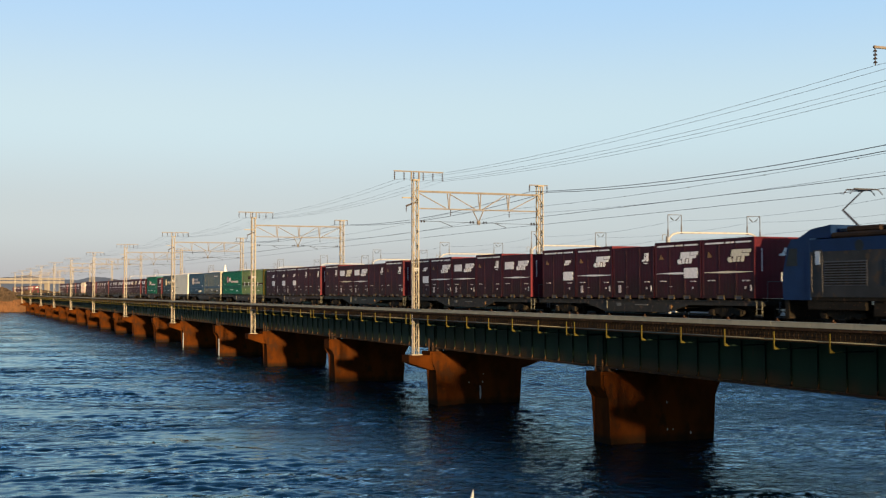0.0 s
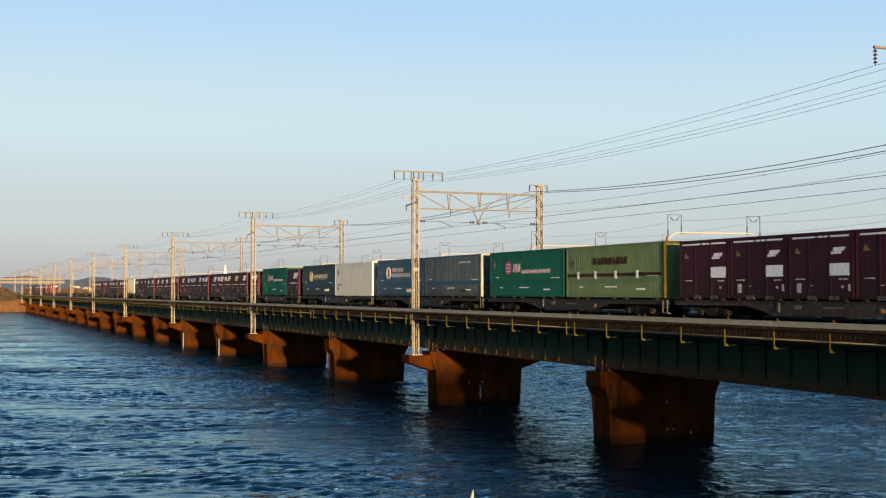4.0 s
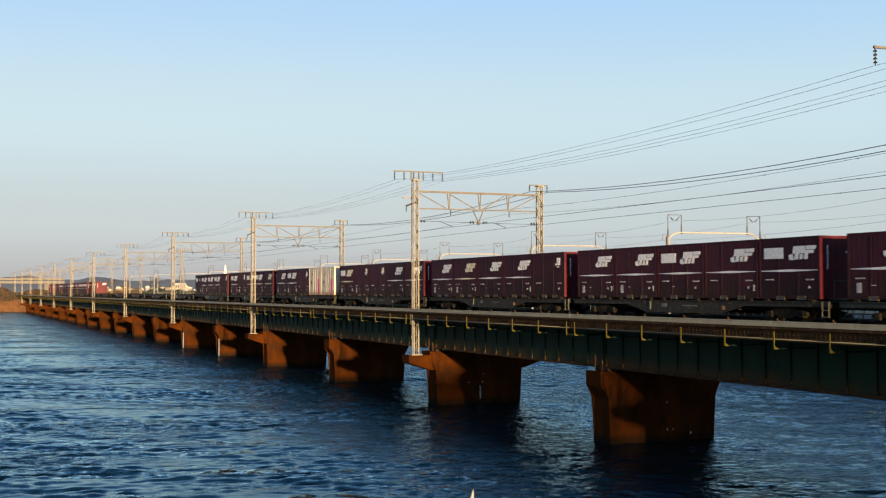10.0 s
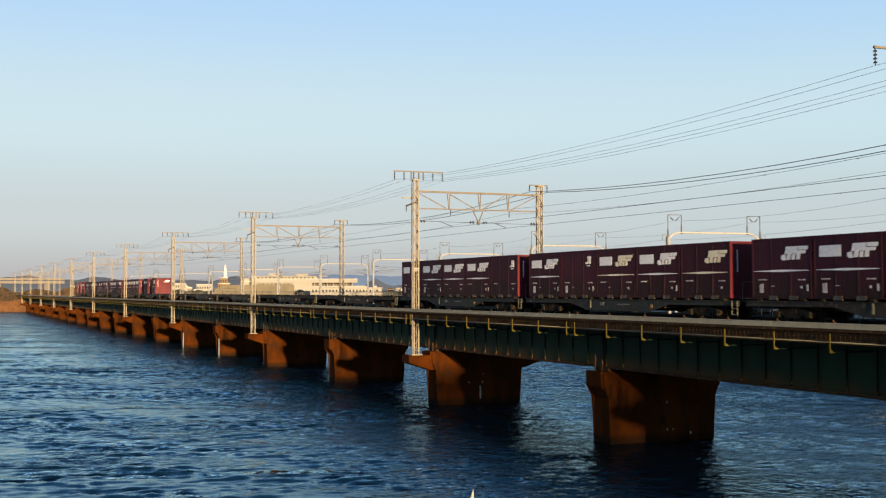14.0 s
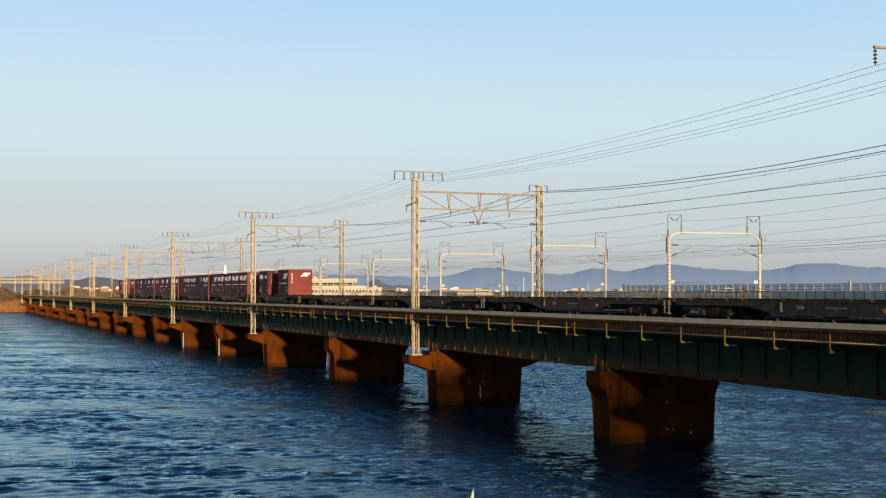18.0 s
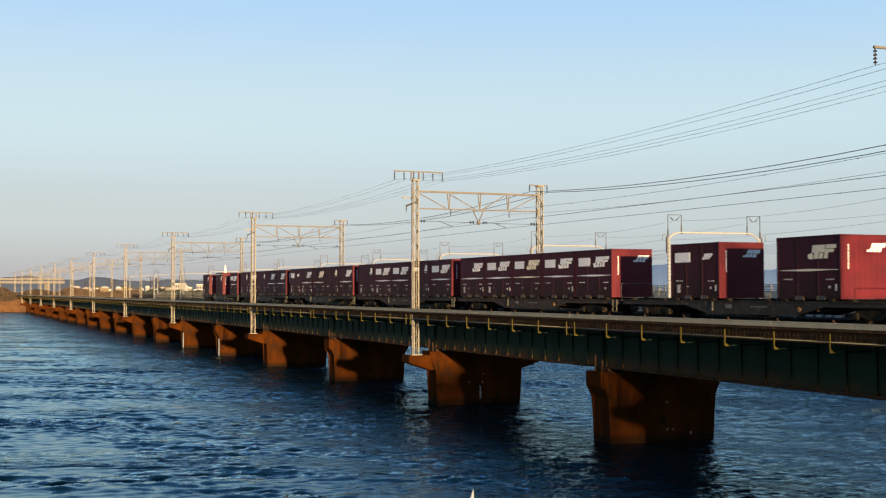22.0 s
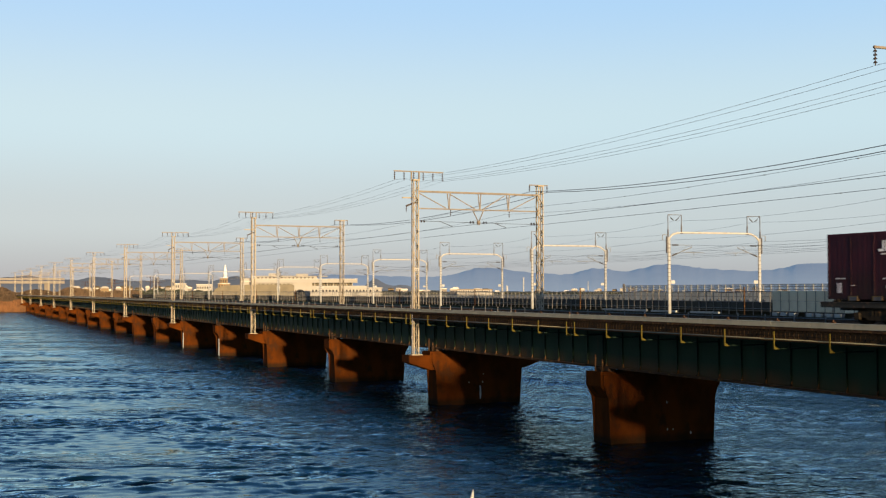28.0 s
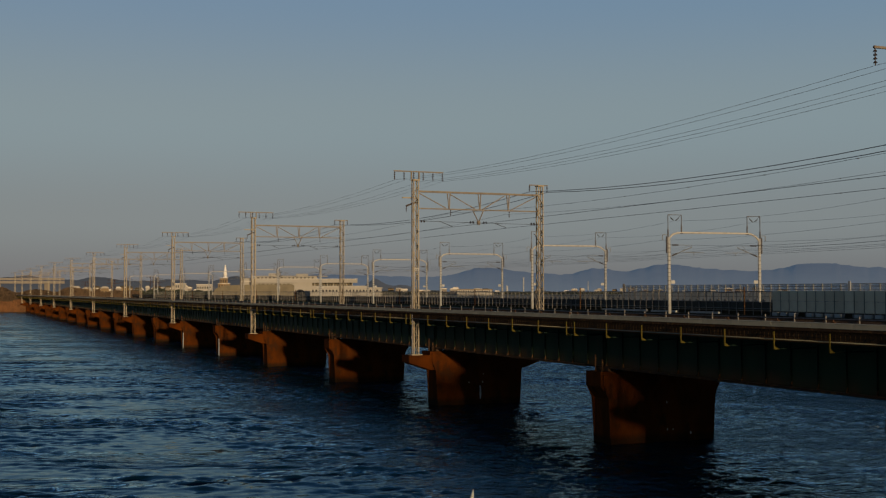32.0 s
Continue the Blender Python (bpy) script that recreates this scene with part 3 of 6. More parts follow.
for track in (NEAR_TRACK, FAR_TRACK):
    wire_clips(track)


# ---- high-speed line viaduct behind ----
# Its near row of posts starts at HS_AT and bends gently back towards the bridge; s runs along it, w across.
HS_AT, HS_TURN, HS_BEND = (38.10, 104.99), 0.088, -0.0005
HS_GAP, HS_WIDE = 36.82, 11.0
HS_LO, HS_HI = -80.0, 440.0
PARAPET, BARRIER_END = 1.3, -17.0
M.update({
    "viaduct": surface("viaduct_concrete", (0.34, 0.33, 0.31), (0.24, 0.23, 0.21), 0.4, 0.85, bump=0.2),
    "barrier": surface("barrier_panel", (0.42, 0.355, 0.25), (0.34, 0.285, 0.205), 0.7, 0.75, per_object=0.14, spec=0.15),
    "barrier_post": surface("barrier_post", (0.07, 0.072, 0.072), (0.05, 0.05, 0.05), 2, 0.7),
    "fence_grey": surface("fence_grey", (0.125, 0.130, 0.128), (0.095, 0.098, 0.097), 1.5, 0.7, spec=0.1),
    "pale_wall": surface("pale_wall", (0.2322, 0.2451, 0.2408), (0.172, 0.1849, 0.1806), 0.5, 0.85),
    "creamwall": surface("cream_concrete", (0.1275, 0.1174, 0.104), (0.09391, 0.08385, 0.07379), 0.15, 0.85),
    "darkpanel": surface("dark_parapet", (0.030, 0.025, 0.017), (0.019, 0.016, 0.011), 2, 0.8),
    "coping": surface("coping", (0.027, 0.026, 0.018), (0.018, 0.018, 0.012), 1, 0.9, spec=0.05),
})


def hs_at(s, w=0.0, z=0.0):
    """The pose at s along and w across the high-speed line; its y runs along the line."""
    turn, mid = HS_TURN + HS_BEND * s, HS_TURN + HS_BEND * s / 2
    return pose(HS_AT[0] + math.sin(mid) * s + math.cos(turn) * w, HS_AT[1] + math.cos(mid) * s - math.sin(turn) * w, z, 0, 0, -math.degrees(turn))


def hs_sweep(outline, s0, s1, step=7.0):
    """A closed outline of (w, z) points carried along the line."""
    bm = bmesh.new()
    n = max(1, round((s1 - s0) / step))
    rings = []
    for i in range(n + 1):
        m = hs_at(s0 + (s1 - s0) * i / n)
        rings.append([bm.verts.new(m @ Vector((w, 0, z))) for w, z in outline])
    bm.faces.new(rings[0])
    bm.faces.new(rings[-1][::-1])
    for a, b in zip(rings, rings[1:]):
        for k in range(len(outline)):
            j = (k + 1) % len(outline)
            bm.faces.new([a[k], b[k], b[j], a[j]])
    return bm


def strip(w0, w1, z0, z1):
    return [(w0, z0), (w1, z0), (w1, z1), (w0, z1)]


def round_bar(w, z, r):
    return [(w + r * math.cos(k * math.pi / 3), z + r * math.sin(k * math.pi / 3)) for k in range(6)]


def viaduct_portal():
    pt = thing("high_speed_portal", "cream catenary portal with rounded beam and wire frames", "catenary portal", "high-speed line portals")
    N, F = 0.0, HS_WIDE
    for x, sg in ((N, 1), (F, -1)):
        p = part("post", rod(bmesh.new(), (x, 0, -1.4), (x, 0, 7.0), 0.185, 0.155, sides=12), "spun", pt, smooth=True)
        band = mesh_of("step_band", rod(bmesh.new(), (x, 0, 0), (x, 0, 0.07), 0.192, sides=12), "galv")
        for k in range(13):
            part("step_band", band, None, p, "grey steel band", at=(0, 0, 1.1 + k * 0.43))
        bm = bmesh.new()
        box(bm, x - sg * 0.32, x - sg * 0.2, -0.1, 0.1, 5.35, 7.1)
        part("weight_guide", bm, "dark", pt, "dark balance weight guide")
    bm = bmesh.new()
    pts = [(N, 6.5), (N + 0.08, 6.95), (N + 0.4, 7.3), (N + 1.0, 7.48), (N + 1.7, 7.52), (F - 1.7, 7.52), (F - 1.0, 7.46), (F - 0.45, 7.2), (F - 0.1, 6.85), (F, 6.4)]
    for a, b in zip(pts, pts[1:]):
        rod(bm, (a[0], 0, a[1]), (b[0], 0, b[1]), 0.095, sides=10)
    part("beam", bm, "beam", pt, "cream curved tube beam")
    for x0, x1, foot0, foot1 in ((N - 0.1, N + 1.5, 7.0, 7.5), (F - 1.5, F + 0.1, 7.5, 6.9)):
        bm = bmesh.new()
        bar(bm, (x0, 0, foot0), (x0, 0, 9.42), 0.06)
        bar(bm, (x1, 0, foot1), (x1, 0, 9.42), 0.06)
        bar(bm, (x0, 0, 9.39), (x1, 0, 9.39), 0.06)
        for x, foot in ((x0, foot0), (x1, foot1)):
            bar(bm, (x, 0, foot), (x, 0, foot + 0.85), 0.11)
            box(bm, x - 0.16, x + 0.16, -0.1, 0.1, 7.4, 7.47) if foot > 7.4 else None
        part("wire_frame", bm, "dark", pt, "dark grey wire frame")
        m = (x0 + x1) / 2
        for sg in (-1, 1):
            part("insulator", rod(bmesh.new(), (m + sg * 0.5, 0, 9.1), (m + sg * 0.14, 0, 8.82), 0.05, sides=6), "dark", pt)
            part("insulator_link", rod(bmesh.new(), (m + sg * 0.72, 0, 9.36), (m + sg * 0.05, 0, 8.75), 0.012, sides=4), "dark", pt)
    for x, sg in ((N, 1), (F, -1)):
        bm = bmesh.new()
        rod(bm, (x + sg * 0.2, 0, 5.0), (x + sg * 2.75, 0, 6.0), 0.035, sides=6)
        rod(bm, (x + sg * 0.2, 0, 6.2), (x + sg * 2.8, 0, 6.2), 0.022, sides=6)
        rod(bm, (x + sg * 2.1, 0, 6.2), (x + sg * 1.6, 0, 5.55), 0.016, sides=5)
        rod(bm, (x + sg * 1.6, 0, 5.45), (x + sg * 4.3, 0, 5.4), 0.025, sides=6)
        rod(bm, (x + sg * 2.9, 0, 5.42), (x + sg * 3.0, 0, 5.1), 0.03, sides=6)
        part("cantilever", bm, "galv", pt)
        for za, zb, ya, yb in ((5.06, 5.3, 0.35, 0.95), (6.2, 6.2, 0.4, 1.1)):
            part("insulator", rod(bmesh.new(), (x + sg * ya, 0, za), (x + sg * yb, 0, zb), 0.08, sides=8), "dark", pt)
        bm = bmesh.new()
        bar(bm, (x - sg * 0.15, 0, 7.25), (x - sg * 0.75, 0, 7.3), 0.05)
        bar(bm, (x - sg * 0.75, 0, 7.3), (x - sg * 0.75, 0, 6.7), 0.05)
        part("weight_arm", bm, "galv", pt)
        part("sign", box(bmesh.new(), *((x + 0.2, x + 0.66) if sg > 0 else (x - 0.75, x - 0.25)), -0.05, -0.03, 2.12, 2.46), "spun", pt, "small white sign plate")
    return pt


def viaduct_wires():
    for w, z, sag in ((4.0, 5.1, 0.02), (3.2, 6.2, 0.55), (HS_WIDE - 4.0, 5.1, 0.02), (HS_WIDE - 3.2, 6.2, 0.55), (3.6, 5.6, 0.2), (HS_WIDE - 3.6, 5.6, 0.2),
                      (0.7, 8.75, 0.5), (HS_WIDE - 0.7, 8.75, 0.5), (-0.75, 6.7, 0.3), (HS_WIDE + 0.75, 6.7, 0.3)):
        pts = []
        for k in range(-2, 11):
            for i in range(6):
                u = i / 6
                pts.append(hs_at((k + u) * HS_GAP, w, z - 4 * sag * u * (1 - u)).translation)
        curve_wire("overhead_wire", pts, 0.011, "thin dark overhead wire of the high-speed line")


def viaduct():
    vd = thing("rail_viaduct", "grey concrete high-speed rail viaduct with dark parapet", "viaduct", kind="structure")

    def put(name, me, s, label=""):
        part(name, me, None, vd, label).matrix_basis = hs_at(s)
    # deck reaches far down, out of sight, to darken the lake's reflection
    part("deck", hs_sweep(strip(-0.8, HS_WIDE + 1.4, -4.2, -1.3), HS_LO, HS_HI), "coping", vd)
    part("fascia", hs_sweep(strip(-0.86, -0.803, -4.18, -1.0), HS_LO, HS_HI), "green", vd, "dark green edge fascia")
    part("coping", hs_sweep(strip(0.7, PARAPET - 0.1, -1.3, -0.92), HS_LO, HS_HI), "coping", vd, "dark grey deck coping")
    for w in (3.6, 7.8):
        part("track_slab", hs_sweep(strip(w - 1.2, w + 1.2, -1.29, -0.6), HS_LO, HS_HI), "coping", vd)
    part("dark_parapet", hs_sweep(strip(PARAPET, PARAPET + 0.12, -0.5, 0.28), BARRIER_END, HS_HI), "darkpanel", vd, "dark brown parapet wall")
    for z, r in ((-0.33, 0.035), (0.32, 0.03), (0.78, 0.018)):
        part("rail", hs_sweep(round_bar(PARAPET - 0.06, z, r), BARRIER_END, HS_HI), "galv", vd, "grey parapet rail")
    # a thick cable, slack between its ties
    bm, pts = bmesh.new(), []
    for k in range(236):
        s = BARRIER_END + k * 1.5
        pts.append(hs_at(s, PARAPET - 0.02, 1.26 + 0.035 * math.sin(k * 0.9) * (0.4 + abs(math.sin(k * 0.23)))).translation)
    for a, b in zip(pts, pts[1:]):
        rod(bm, a, b, 0.05, sides=6, caps=False)
    part("cable", bm, "dark", vd, "thick dark cable")
    post = bmesh.new()
    box(post, PARAPET - 0.1, PARAPET - 0.03, -0.03, 0.03, -0.92, 1.24)
    post = mesh_of("post", post, "galv")
    tall = mesh_of("tall_post", box(bmesh.new(), PARAPET - 0.18, PARAPET - 0.06, -0.06, 0.06, -0.92, 1.75), "rust")
    for k in range(250):
        if k % 26 == 3:
            put("tall_post", tall, BARRIER_END + 0.3 + k * 1.42, "rusty tall post")
        else:
            put("post", post, BARRIER_END + 0.3 + k * 1.42)
    # solid barrier of panels
    pn = bmesh.new()
    box(pn, PARAPET - 0.02, PARAPET + 0.04, 0.03, 1.29, -0.5, 0.40, 0.012)
    box(pn, PARAPET - 0.02, PARAPET + 0.04, 0.03, 1.29, 0.44, 1.34, 0.012)
    pn = mesh_of("panel", pn, "barrier")
    ps = bmesh.new()
    box(ps, PARAPET - 0.05, PARAPET + 0.02, -0.03, 0.03, -0.8, 1.37)
    box(ps, PARAPET - 0.2, PARAPET - 0.05, -0.05, 0.05, -0.92, -0.62)
    ps = mesh_of("post", ps, "barrier_post")
    bl = mesh_of("coping_block", box(bmesh.new(), PARAPET - 0.3, PARAPET - 0.06, 0.15, 1.0, -0.918, -0.62, 0.02), "pale_wall")
    for k in range(42):
        s = BARRIER_END - 1.32 - k * 1.32
        put("panel", pn, s, "grey barrier panel")
        put("post", ps, s)
        if k % 5 != 3:
            put("coping_block", bl, s, "pale concrete block")
    for s0, s1 in ((-8, -2.5), (0.5, 6), (7, 18)):
        part("kerb", hs_sweep(strip(PARAPET - 0.3, PARAPET - 0.06, -0.918, -0.72), s0, s1), "pale_wall", vd, "pale concrete kerb")
    # back parapet with short pale blocks
    B = HS_WIDE + 0.9
    part("back_parapet", hs_sweep(strip(B, B + 0.15, -1.29, 0.12), HS_LO, HS_HI), "darkpanel", vd)
    bk = bmesh.new()
    box(bk, B - 0.12, B - 0.03, -0.04, 0.04, 0.12, 1.2)
    prism(bk, [(-0.28, 0.12), (0.28, 0.12), (0.2, 0.4), (-0.2, 0.4)], B - 0.25, B - 0.13, "x")
    bk = mesh_of("back_post", bk, "galv")
    for k in range(130):
        put("back_post", bk, -40 + k * 1.55)
    for z in (0.72, 1.1):
        part("back_rail", hs_sweep(round_bar(B - 0.08, z, 0.025), HS_LO, HS_HI), "galv", vd)
    me = mesh_of("viaduct_pier", box(bmesh.new(), 0.5, HS_WIDE - 0.5, -1.2, 1.2, -7.5, -4.2, 0.2), "viaduct")
    for k in range(-2, 12):
        put("viaduct_pier", me, k * HS_GAP)
    return vd


viaduct()
sh = viaduct_portal()
sh.matrix_basis = hs_at(0)
for k in range(1, 11):
    copy_thing(sh, hs_at(k * HS_GAP))
viaduct_wires()


def mesh_screen():
    """A fine wire screen: mostly gaps."""
    m = plain("wire_screen", (0.30, 0.32, 0.33), 0.7)
    n, l = m.node_tree.nodes, m.node_tree.links
    co, nz, mr = n.new("ShaderNodeTexCoord"), n.new("ShaderNodeTexNoise"), n.new("ShaderNodeMapRange")
    nz.inputs["Scale"].default_value = 0.6
    mr.inputs["To Min"].default_value, mr.inputs["To Max"].default_value = 0.28, 0.5
    l.new(co.outputs["Object"], nz.inputs["Vector"])
    l.new(nz.outputs["Fac"], mr.inputs["Value"])
    l.new(mr.outputs[0], n["Principled BSDF"].inputs["Alpha"])
    return m


def road_fence():
    """The rail of a road bridge beyond the viaduct."""
    M["screen"] = mesh_screen()
    rb = thing("road_bridge", "pale grey road bridge edge with a see-through screen", "bridge", kind="structure")
    y0, y1, x = 20.0, 149.0, 60.0
    part("deck", box(bmesh.new(), x, x + 9, y0, y1, -1.0, 0.5), "viaduct", rb)
    part("edge_wall", box(bmesh.new(), x - 0.2, x + 0.1, y0, y1, -0.6, 1.15), "pale_wall", rb)
    for z in (1.5, 1.85, 2.12):
        part("rail", rod(bmesh.new(), (x, y0, z), (x, y1, z), 0.03, sides=6), "fence_grey", rb)
    part("screen", box(bmesh.new(), x + 0.05, x + 0.06, y0, y1, 1.15, 2.1), "screen", rb, "see-through wire screen")
    ps = mesh_of("post", box(bmesh.new(), x - 0.05, x + 0.045, -0.03, 0.03, 1.15, 2.16), "fence_grey")
    for k in range(86):
        part("post", ps, None, rb, at=(0, y1 - 0.2 - k * 1.5, 0))
    part("end_post", box(bmesh.new(), x - 0.3, x - 0.21, 101.95, 102.3, 1.2, 2.4), "spun", rb, "pale end post")
    part("corner_post", box(bmesh.new(), x - 0.12, x + 0.12, y1 + 0.05, y1 + 0.3, -0.6, 2.4), "dark", rb, "dark corner post")
    bm = bmesh.new()
    for k in range(4):
        box(bm, x + 2, x + 7, y0 + 10 + k * 36, y0 + 12 + k * 36, -7.5, -1.0)
    tagged(part("support", bm, "viaduct", rb), kind="stuff")
    return rb


road_fence()


# ---- distance ----
def far_frame(bearing, dist):
    """A place at a bearing from the bridge's line and a distance from the eye; its x runs to the right, its y away."""
    b = radians(bearing)
    return Matrix.Translation((EYE.x + dist * math.sin(b), EYE.y + dist * math.cos(b), 0)) @ Matrix.Rotation(-b, 4, "Z")


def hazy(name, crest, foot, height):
    """Far slopes with the air's haze put into their glow, most at the foot."""
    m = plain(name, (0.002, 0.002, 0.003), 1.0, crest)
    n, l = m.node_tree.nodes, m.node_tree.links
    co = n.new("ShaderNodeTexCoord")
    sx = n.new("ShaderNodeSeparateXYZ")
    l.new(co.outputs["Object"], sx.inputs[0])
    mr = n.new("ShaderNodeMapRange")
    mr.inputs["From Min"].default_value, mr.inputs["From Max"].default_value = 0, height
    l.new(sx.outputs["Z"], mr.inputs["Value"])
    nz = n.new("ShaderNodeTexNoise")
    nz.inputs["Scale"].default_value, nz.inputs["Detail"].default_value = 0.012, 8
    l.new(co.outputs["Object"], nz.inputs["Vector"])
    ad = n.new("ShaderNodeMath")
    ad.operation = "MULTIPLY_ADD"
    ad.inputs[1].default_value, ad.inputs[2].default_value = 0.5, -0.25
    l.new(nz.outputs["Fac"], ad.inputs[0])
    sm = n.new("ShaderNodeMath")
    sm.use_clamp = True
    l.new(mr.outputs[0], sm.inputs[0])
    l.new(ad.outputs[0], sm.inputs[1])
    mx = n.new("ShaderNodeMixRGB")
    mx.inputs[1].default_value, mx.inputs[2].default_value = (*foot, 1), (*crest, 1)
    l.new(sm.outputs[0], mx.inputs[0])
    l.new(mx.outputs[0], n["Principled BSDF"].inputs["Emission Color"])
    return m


M.update({
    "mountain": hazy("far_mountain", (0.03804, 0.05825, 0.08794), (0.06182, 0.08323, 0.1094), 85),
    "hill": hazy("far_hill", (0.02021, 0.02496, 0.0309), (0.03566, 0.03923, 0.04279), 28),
    "land": surface("far_land", (0.14, 0.12, 0.08), (0.08, 0.08, 0.05), 0.01, 1.0),
    "rust_reed": surface("rusty_brush", (0.074, 0.033, 0.012), (0.042, 0.020, 0.008), 0.4, 1.0, per_object=0.2),
    "reed": surface("dry_reed", (0.05031, 0.0322, 0.01811), (0.02817, 0.01878, 0.0114), 0.4, 1.0, per_object=0.2),
    "bush": surface("dark_bush", (0.0182, 0.0224, 0.0154), (0.0126, 0.0154, 0.0112), 0.4, 1.0),
    "stadium": surface("stadium_white", (0.20, 0.195, 0.182), (0.16, 0.155, 0.143), 0.05, 0.7, spec=0.04),
    "olive_roof": surface("grandstand_glass", (0.100, 0.088, 0.063), (0.074, 0.066, 0.048), 0.2, 0.5, spec=0.04),
    "glazing": surface("dull_glazing", (0.022, 0.022, 0.024), (0.014, 0.014, 0.016), 0.1, 0.4, spec=0.04),
    "sand": surface("sand_brick", (0.128, 0.094, 0.055), (0.102, 0.073, 0.042), 0.2, 0.8, spec=0.04),
})


def ridge(name, dist, b0, b1, peaks, base, seed, material, rough=0.06):
    """A range of hills: bell-shaped peaks of (bearing, height, width) roughened by noise, from foot to crest to foot."""
    bm = bmesh.new()
    n = int((b1 - b0) * 9)
    rows = []
    for i in range(n + 1):
        b = b0 + (b1 - b0) * i / n
        h = base + sum(p[1] * math.exp(-((b - p[0]) / p[2]) ** 2) for p in peaks)
        h *= 1 + rough * noise.fractal(Vector((b * 2.2, seed, 0)), 1.0, 2.1, 5)
        m = far_frame(b, dist)
        rows.append([bm.verts.new(m @ Vector((0, d, z))) for d, z in ((-h * 4, -8), (-h * 1.2, h * 0.55), (0, h), (h * 3, -8))])
    for a, c in zip(rows, rows[1:]):
        for k in range(3):
            bm.faces.new([a[k], c[k], c[k + 1], a[k + 1]])
    return tagged(new(name, mesh_of(name, bm, material, True)), "hazy blue mountain range beyond the lake" if "mountain" in material else "dark wooded hill beyond the lake", "mountain" if "mountain" in material else "hill", kind="structure")


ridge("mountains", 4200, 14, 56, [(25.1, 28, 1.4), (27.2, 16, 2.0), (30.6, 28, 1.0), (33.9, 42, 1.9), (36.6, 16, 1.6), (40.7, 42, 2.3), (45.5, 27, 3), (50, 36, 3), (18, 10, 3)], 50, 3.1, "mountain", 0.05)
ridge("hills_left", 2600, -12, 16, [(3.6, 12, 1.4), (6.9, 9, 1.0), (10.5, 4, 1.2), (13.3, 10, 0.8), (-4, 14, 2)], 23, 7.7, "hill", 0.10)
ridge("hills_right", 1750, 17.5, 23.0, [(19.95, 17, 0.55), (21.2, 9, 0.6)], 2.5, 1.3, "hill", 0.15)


def land_sheet():
    """Flat shore: it starts near where the bridge lands and falls back across the lake."""
    bm = bmesh.new()
    rows = []
    for i in range(91):
        b = -40 + i * 1.2
        near = 436 + 500 / (1 + math.exp(-(b - 8.4) * 1.8)) + 12 * noise.noise(Vector((b * 0.9, 2, 0)))
        m = far_frame(b, 0)
        rows.append([bm.verts.new(m @ Vector((0, d, z))) for d, z in ((near - 6, WATER - 1.0), (near, WATER + 0.9), (near + 60, -3.4), (1500, -3.0), (4900, -3.0))])
    for a, c in zip(rows, rows[1:]):
        for k in range(4):
            bm.faces.new([a[k], c[k], c[k + 1], a[k + 1]])
    return tagged(new("ground", mesh_of("ground", bm, "land", True)), "flat brown shore across the lake", "ground", kind="structure")


land_sheet()


def near_bank():
    """The bank behind the camera, on which the line goes on."""
    bm = bmesh.new()
    box(bm, -2.05 - 5.5, -2.05 + 5.5, -800, -33.2, -9, -0.45, 0.4)
    return tagged(new("embankment", mesh_of("embankment", bm, "land")), "earth railway embankment", "embankment", kind="structure")


near_bank()
for track in (NEAR_TRACK, FAR_TRACK):
    line = thing("track", "rusty rails on the embankment", "railway track", kind="structure")
    for side in (-0.55, 0.55):
        part("rail", prism(bmesh.new(), [(track + side + p[0], p[1]) for p in RAIL], -800, -33.1), "steel", line)
    part("sleeper_bed", box(bmesh.new(), track - 1.3, track + 1.3, -800, -33.3, -0.46, -0.16), "wood", line)
for track in (NEAR_TRACK, FAR_TRACK):
    line = thing("track", "rusty rails on the far shore", "railway track", kind="structure")
    y0 = JOINT0 + (LAST + 1) * SPAN + 0.05
    for side in (-0.55, 0.55):
        part("rail", prism(bmesh.new(), [(track + side + p[0], p[1]) for p in RAIL], y0, 900), "steel", line)
    part("sleeper_bed", box(bmesh.new(), track - 1.3, track + 1.3, y0, 900, -0.46, -0.16), "wood", line)
tagged(new("embankment", mesh_of("embankment", box(bmesh.new(), -2.05 - 5.5, -2.05 + 5.5, JOINT0 + (LAST + 1) * SPAN + 0.1, 900, -6, -0.47, 0.5), "land")), "earth railway embankment on the far shore", "embankment", kind="structure")


def thicket(name, bearing0, bearing1, dist, depth, height, count, seed, material, label, z0=-3.6, size=1.0):
    """A belt of dry brush: many small tilted leaf clumps of uneven height."""
    r = random.Random(seed)
    verts, faces = [], []
    for _ in range(count):
        b, d = r.uniform(bearing0, bearing1), dist + r.uniform(0, depth)
        h = height * (0.62 + 0.30 * noise.noise(Vector((b * 1.3, seed, 0)))) * (1 - 0.5 * r.random() ** 2)
        p = far_frame(b, d).translation
        top, s = z0 + h, r.uniform(0.15, 0.45) * size
        z = z0 + h * r.random()
        lean = r.uniform(-0.5, 0.5) * s
        q = ((-s, 0, z), (s, r.uniform(-s, s), z + s * r.uniform(-0.5, 0.5)), (lean, 0, min(top + s, z + s * r.uniform(2, 5))))
        k = len(verts)
        verts += [(p.x + a, p.y + c, e) for a, c, e in q]
        faces.append((k, k + 1, k + 2))
    me = bpy.data.meshes.new(name)
    me.from_pydata(verts, [], faces)
    me.materials.append(M[material])
    return tagged(new(name, me), label, "brush", kind="stuff")


